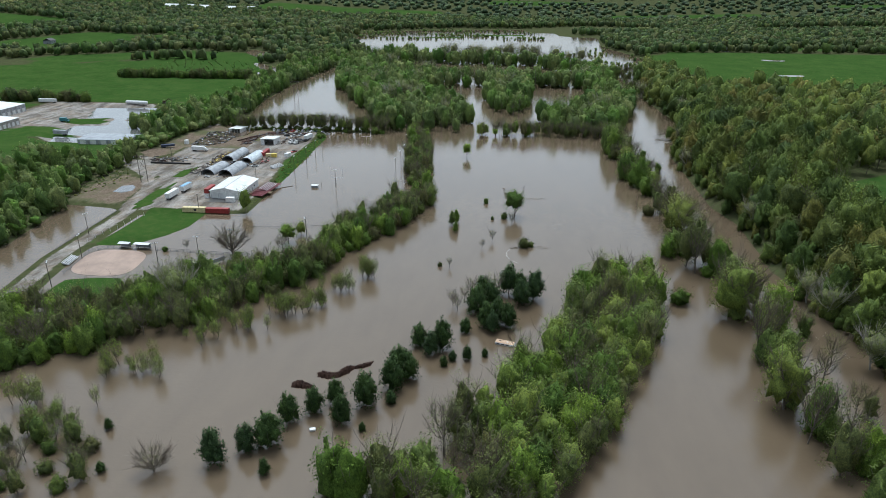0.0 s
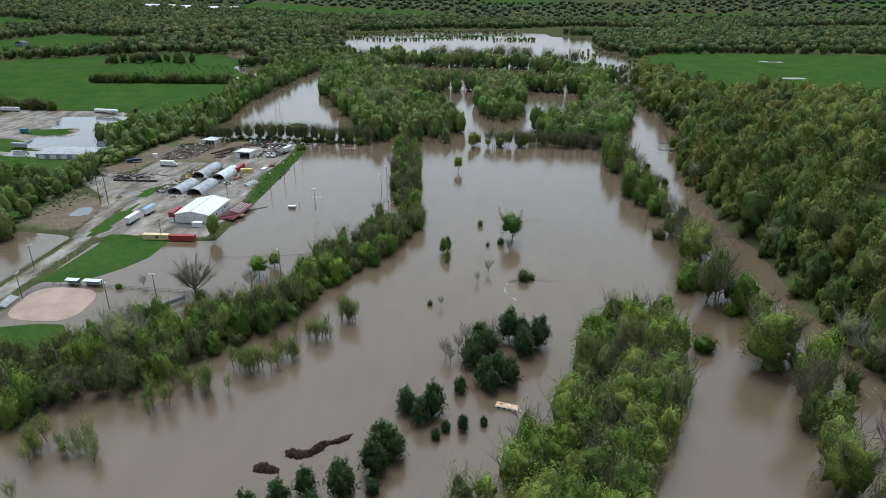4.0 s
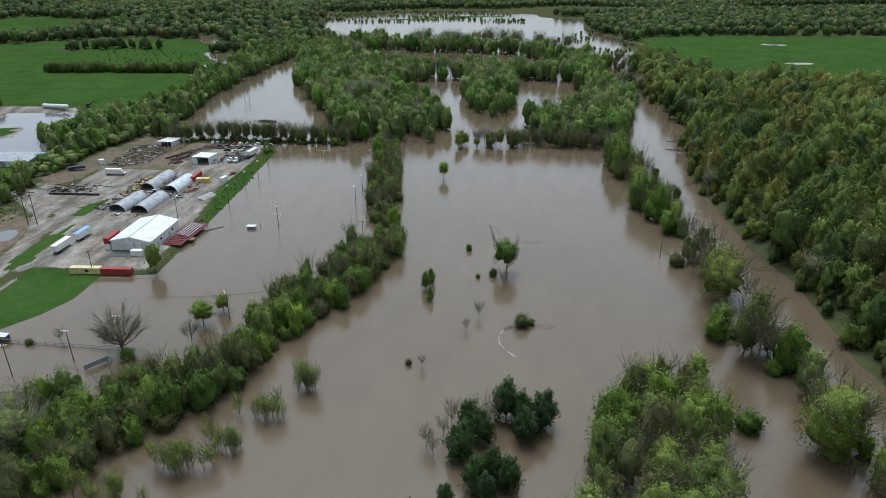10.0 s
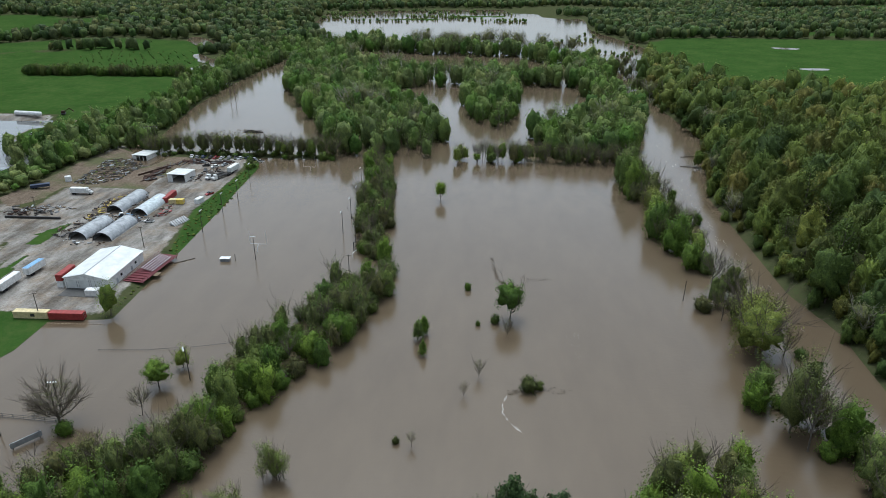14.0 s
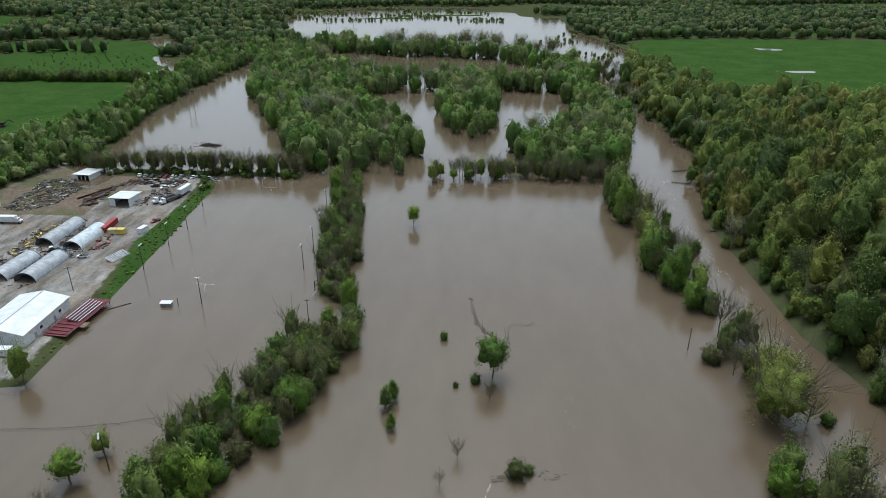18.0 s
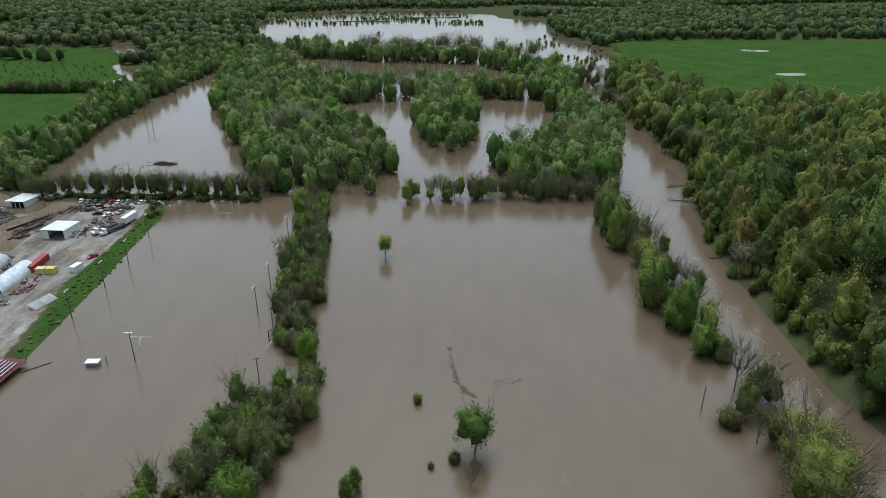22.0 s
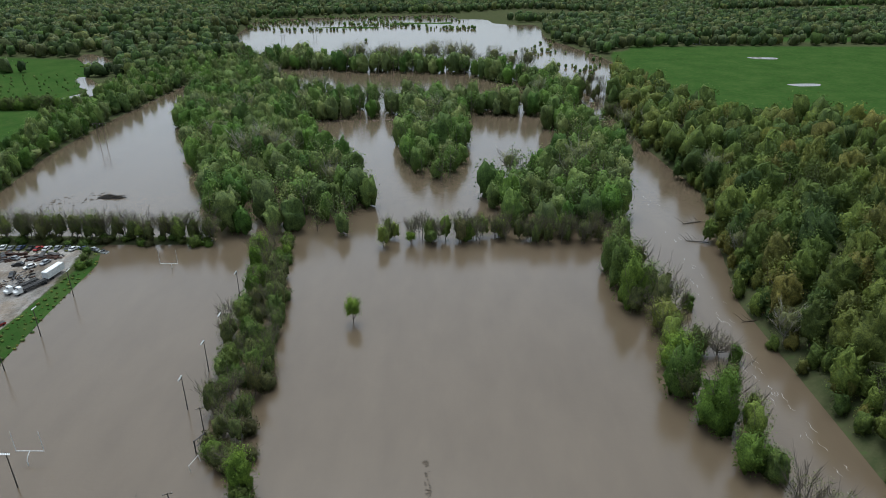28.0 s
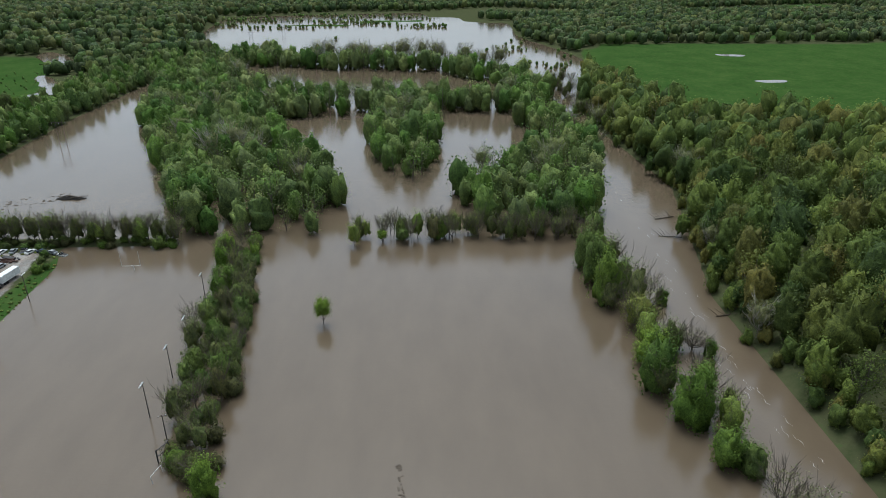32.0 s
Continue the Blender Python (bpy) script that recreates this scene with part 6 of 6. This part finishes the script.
buckled_sheet(-52.5, 146.5, 15, 6.5, 4.2, 1.5, 1)
buckled_sheet(-45.8, 153.4, 22, 7.5, 4.6, 1.3, 2)
buckled_sheet(-41.0, 155.9, 34, 7.5, 3.6, 1.5, 5)
buckled_sheet(-36.5, 160.2, 40, 7.0, 2.4, 1.1, 3)
buckled_sheet(-17.0, 173.5, 20, 5.0, 2.6, 1.6, 4)
cl = thing("white_chest", -43.2, 126.2, 0.0, 20, "white box floating in muddy water", "box")
part("body", box((0, 0, 0.2), (1.6, 0.9, 0.6), tilt=8, bevel=0.06), WHITE, cl)
part("lid", box((0, 0, 0.52), (1.64, 0.94, 0.1), tilt=8, bevel=0.03), WHITE, cl)
tk = thing("floating_drum", -37.1, 112.8, 0.0, 30, "small dark drum floating in muddy water", "drum")
part("drum", rod((-0.5, 0, 0.1), (0.5, 0, 0.1), 0.35, sides=10), DARK, tk)


def foam_ribbons(name, line, count, length, width, wander, label, r):
    """Thin broken wavy streaks of foam lying along a line on the water."""
    seg = np.array(line, float)
    vs, fs, base = [], [], 0
    for k in range(count):
        f = r.uniform(0, len(seg) - 1.001)
        i = int(f)
        d = seg[i + 1] - seg[i]
        d = d / np.linalg.norm(d)
        side = np.array([-d[1], d[0]])
        p = seg[i] + (seg[i + 1] - seg[i]) * (f - i) + side * r.normal(0, wander)
        n, long, ph = 8, length * r.uniform(0.4, 1.3), r.uniform(0, 6)
        for q in range(n + 1):
            c = p + d * long * (q / n - 0.5) + side * 0.25 * math.sin(ph + q * 1.1) * min(1.0, wander)
            w = width * r.uniform(0.3, 1.2) * math.sin(math.pi * (q + 0.4) / (n + 0.8))
            vs += [(*(c - side * w), 0.025), (*(c + side * w), 0.03)]
            if q < n:
                fs.append((base + 2 * q, base + 2 * q + 2, base + 2 * q + 3, base + 2 * q + 1))
        base += 2 * (n + 1)
    tagged(new(name, raw_mesh(name, np.array(vs), np.array(fs), [FOAM])), label, "foam", kind="stuff")


def drift_line(name, line, spread, count, label, material, r, lo=0.2, hi=0.9, category="debris"):
    """Sticks and clots strung along a line on the water: one joined mat."""
    bm = bmesh.new()
    seg = np.array(line, float)
    for k in range(count):
        f = r.uniform(0, len(seg) - 1.001)
        i = int(f)
        p = seg[i] + (seg[i + 1] - seg[i]) * (f - i) + r.normal(0, spread, 2)
        s = r.uniform(lo, hi)
        add_box(bm, (p[0], p[1], 0.02), (s, s * r.uniform(0.15, 0.6), r.uniform(0.05, 0.12)), r.uniform(0, 180), r.normal(0, 5))
    me = bpy.data.meshes.new(name)
    bm.to_mesh(me)
    bm.free()
    me.materials.append(material)
    tagged(new(name, me), label, category, kind="stuff")


dr = np.random.default_rng(21)
drift_line("debris_line", [(3.0, 355), (4.2, 345), (5.5, 336), (8, 332), (11, 329)], 0.35, 120, "dark line of sticks caught in the current", DRIFT, dr, 0.3, 1.4)
drift_line("debris_mat", [(16, 336), (26, 338)], 0.8, 30, "scattered floating sticks", DRIFT, dr)
drift_line("brush_raft", [(9, 263.3), (14, 264.5), (17, 266)], 0.8, 90, "raft of brush round a drowned shrub", DRIFT, dr, 0.3, 1.3)
drift_line("debris_trail", [(18, 266), (26, 265)], 0.7, 30, "scattered floating sticks", DRIFT, dr)
foam_ribbons("foam_arc", [(8.6, 262.6), (6.8, 258.5), (6.9, 254), (9.3, 249.2), (12.0, 246.5)], 30, 1.4, 0.075, 0.15, "curling white foam line where the current breaks", dr)
foam_ribbons("foam_trail", [(30, 283), (33, 290), (31, 299)], 9, 0.9, 0.03, 1.6, "faint foam flecks on brown water", dr)
raft = thing("drift_raft", -165.5, 547, 0.0, 4, "black sodden raft of drift wood and reeds", "debris")
bm = bmesh.new()
rows = []
for k in range(15):
    f = k / 14
    w = 3.0 * math.sin(math.pi * min(0.97, f + 0.04)) ** 0.6 * dr.uniform(0.7, 1.15)
    rows.append([bm.verts.new((15 * (f - 0.5), w * (q - 0.5) * 2 + 0.5 * math.sin(5 * f), 1.5 * (1 - (2 * q - 1) ** 2) * math.sin(math.pi * min(1, f + 0.03)) ** 0.5 * dr.uniform(0.5, 1.1) - 0.1)) for q in (0, 0.2, 0.4, 0.6, 0.8, 1)])
for a, b in zip(rows, rows[1:]):
    for k in range(5):
        bm.faces.new((a[k], a[k + 1], b[k + 1], b[k]))
part("mat", bm, SODDEN, raft)
for k in range(9):
    part("stick", rod((dr.uniform(-7, 7), dr.uniform(-2, 2), 0.5), (dr.uniform(-8, 8), dr.uniform(-2.5, 2.5), 1.6), 0.12, 0.05, 5), DRIFT, raft)
drift_line("channel_sticks", [(-195, 545), (-180, 540), (-170, 552), (-200, 535)], 3.0, 70, "floating sticks in the channel", DRIFT, dr, 0.4, 1.8)
drift_line("bank_drift", [(-30, 718), (-70, 712), (-95, 712)], 3.0, 60, "drift wood along the wooded bank", DRIFT, dr, 0.8, 3.0)
plant("shrub", 14.8, 265.2, 0.9, 1.0, label="dark shrub holding a raft of drift in the current")
plant("shrub", 17.6, 266.5, 0.55, 0.9)
for k, (x, y) in enumerate(((109, 466), (106, 445), (105, 425), (104.5, 402), (104, 390), (106, 375), (106, 358), (111, 330), (107, 310), (108, 262), (116, 215), (118, 190), (110, 500), (112, 545), (106, 340))):
    foam_ribbons("river_foam", [(x + 1, y - 9), (x + 0.5, y - 3), (x - 1, y + 3), (x - 1, y + 9)], 5, 4.0, 0.065, 1.5, "white wavy streaks on fast river water", dr)
for k, (x, y, a) in enumerate(((130, 515, 20), (125, 490, -10), (122, 425, 15), (126, 262, 30))):
    sn = thing("drift_snag", x, y, 0.0, a, "bare fallen trunk lying out into the river", "snag", "river snags")
    part("trunk", rod((-1, 0, 0.5), (-11, 1.0, 0.1), 0.28, 0.12), DRIFT, sn)
    for j in range(7):
        tip = (-4.5 - 1.4 * j, (-1) ** j * dr.uniform(1.2, 2.6), dr.uniform(1.6, 3.4))
        limb = part("limb", rod((-2.4 - 1.3 * j, 0.12 * j, 0.35), tip, 0.12, 0.04, 5), DRIFT, sn)
        for q in range(3):
            part("twig", rod(tip, (tip[0] - dr.uniform(0.3, 1.6), tip[1] + dr.normal(0, 0.8), tip[2] + dr.uniform(-0.2, 1.2)), 0.045, 0.02, 4), DRIFT, limb)

# ---- far fields and horizon ----
CREEKS = [("bright flooded creek winding through rough pasture", [(-348, 878, 2.5), (-338, 862, 6), (-326, 846, 8), (-314, 834, 10), (-303, 820, 9), (-300, 806, 11), (-305, 790, 9), (-310, 776, 7), (-322, 768, 4), (-334, 764, 1.5)]),
          ("bright flooded creek between wooded banks", [(-402, 1000, 4), (-388, 980, 12), (-372, 958, 17), (-352, 936, 12), (-338, 920, 3)])]
for text, line in CREEKS:
    vs, fs = [], []
    for k, (x, y, w) in enumerate(line):
        w *= 1 + 0.25 * math.sin(2.4 * k)
        zz = max(float(land(np.array([x + q]), np.array([y]))[0]) for q in (-w, 0, w)) + 0.15
        vs += [(x - w, y - 0.4 * w, zz), (x + w, y + 0.4 * w, zz)]
        if k:
            fs.append((2 * k - 2, 2 * k, 2 * k + 1, 2 * k - 1))
    tagged(new("creek", raw_mesh("creek", np.array(vs), np.array(fs), [WATER])), text, "creek", kind="structure")
for x, y, w, d, a in ((335.8, 833.8, 15, 8, 5), (368, 994.9, 16, 10, -10)):
    z = float(land(np.array([x]), np.array([y]))[0]) + 0.12
    bm = bmesh.new()
    pts = [bm.verts.new((w * math.cos(t) * (1 + 0.12 * math.sin(3 * t)), d * math.sin(t) * (1 + 0.2 * math.cos(2 * t)), 0)) for t in np.linspace(0, 2 * math.pi, 24, endpoint=False)]
    bm.faces.new(pts)
    pd = tagged(new("pond"), "small bright pond in the green pasture", "pond", kind="structure")
    pd.matrix_basis = pose(x, y, z, 0, 0, a)
    part("surface", bm, WATER, pd)
for line, n in (([(-461, 734), (-381, 740), (-300, 742)], 74), ([(-488, 573), (-440, 577), (-400, 577)], 24)):
    for k in range(n):
        f = k / (n - 1) * (len(line) - 1.001)
        i = int(f)
        x, y = line[i][0] + (line[i + 1][0] - line[i][0]) * (f - i), line[i][1] + (line[i + 1][1] - line[i][1]) * (f - i)
        plant("shrub", x + rng.normal(0, 1.5), y + rng.normal(0, 3), rng.uniform(0.9, 1.75), 1.15, group="shrubs of the field hedges")
scrub = far_spots([(-470, 760), (-320, 760), (-330, 850), (-360, 895), (-470, 885)], 9, [], wr)
woodland("pasture_scrub", scrub, FAR, 0.12, 0.3, WOODS, "low dark scrub dotted over rough pasture", wr)
drowned = np.array(scatter([(-300, 1290), (-40, 1300), (60, 1310), (40, 1440), (-20, 1535), (-145, 1535), (-262, 1485), (-330, 1430)], 8, wr) + scatter([(100, 1100), (150, 1190), (190, 1010), (160, 900), (130, 960)], 9, wr) + scatter([(-240, 1080), (100, 1040), (120, 1200), (-280, 1240)], 70, wr))
clump = np.sin(drowned[:, 0] / 31 + np.sin(drowned[:, 1] / 47) * 2) + np.sin(drowned[:, 1] / 19 + drowned[:, 0] / 61) + wr.normal(0, 0.5, len(drowned))
woodland("drowned_saplings", drowned[clump > 0.15], FAR, 0.22, 0.75, WOODS, "half-drowned saplings standing in the far flood", wr)
for k in range(26):
    x = -100 + 190 * k / 25 + rng.normal(0, 3)
    plant(str(rng.choice(["bare", "sycamore"])), x, 958 - max(0.0, x - 25) * 0.75 + rng.normal(0, 5), rng.uniform(1.2, 1.6), 1.15, group="bare trees along the far channel")


def farm_house(x, y, turn, w, d, h, wall, roof, label):
    t = thing("farm_house", x, y, None, turn, label, "house", "far houses")
    part("wall", box((0, 0, h / 2), (w, d, h)), wall, t)
    for s in (-1, 1):
        part("roof_slope", prism([(0, h + w * 0.28), (s * (w / 2 + 0.4), h), (s * (w / 2 + 0.4), h - 0.25), (0, h + w * 0.28 - 0.3)], -d / 2 - 0.4, d / 2 + 0.4), roof, t)
        for k in (-1, 1):
            part("window", box((s * (w / 2 + 0.02), k * d / 4, h * 0.55), (0.08, 1.2, 1.3)), GLASS, t)
    part("door", box((0, -d / 2 - 0.03, 1.05), (1.1, 0.08, 2.1)), DARK, t)


farm_house(-900, 1170, 20, 12, 16, 6, WHITE, ROOF_WHITE, "white farm house among trees")
farm_house(-765, 1040, 10, 12, 18, 5, CAR_GREY, DARK, "dark-roofed house by a field")
for x, y, w, d in ((-880, 1690, 16, 40), (-800, 1700, 20, 30), (-740, 1720, 18, 36), (-840, 1710, 14, 20), (-690, 1740, 20, 22)):
    farm_house(x, y, 80, w, d, 8, WHITE, ROOF_WHITE, "white metal building on the far ridge")
farm_house(335, 1118, 5, 8, 12, 4, WHITE, GALV, "small white field barn")


def far_track(line, width, label):
    """A pale track laid over the far land."""
    vs, fs = [], []
    pts = []
    for (x0, y0), (x1, y1) in zip(line, line[1:]):
        pts += [(x0 + (x1 - x0) * f, y0 + (y1 - y0) * f) for f in np.linspace(0, 1, 9)[:-1]]
    pts.append(line[-1])
    for k, (x, y) in enumerate(pts):
        z = float(land(np.array([x]), np.array([y]))[0])
        vs += [(x - width * 0.3, y + width, z + 7.0), (x + width * 0.3, y - width, z + 7.0)]
        if k:
            fs.append((2 * k - 2, 2 * k - 1, 2 * k + 1, 2 * k))
    tagged(new("far_road", raw_mesh("far_road", np.array(vs), np.array(fs), [CONCRETE])), label, "road", kind="structure")


far_track([(480, 1500), (510, 1516), (556, 1468), (600, 1450)], 7, "pale raised far road crossing the wooded valley")
far_track([(330, 1700), (345, 1580), (350, 1500)], 4, "pale far road among woods")

for kind, made in MODELS.items():
    for k, model in enumerate(made):
        if (kind, k) not in USED:
            for o in (*model.children_recursive, model):
                bpy.data.objects.remove(o)
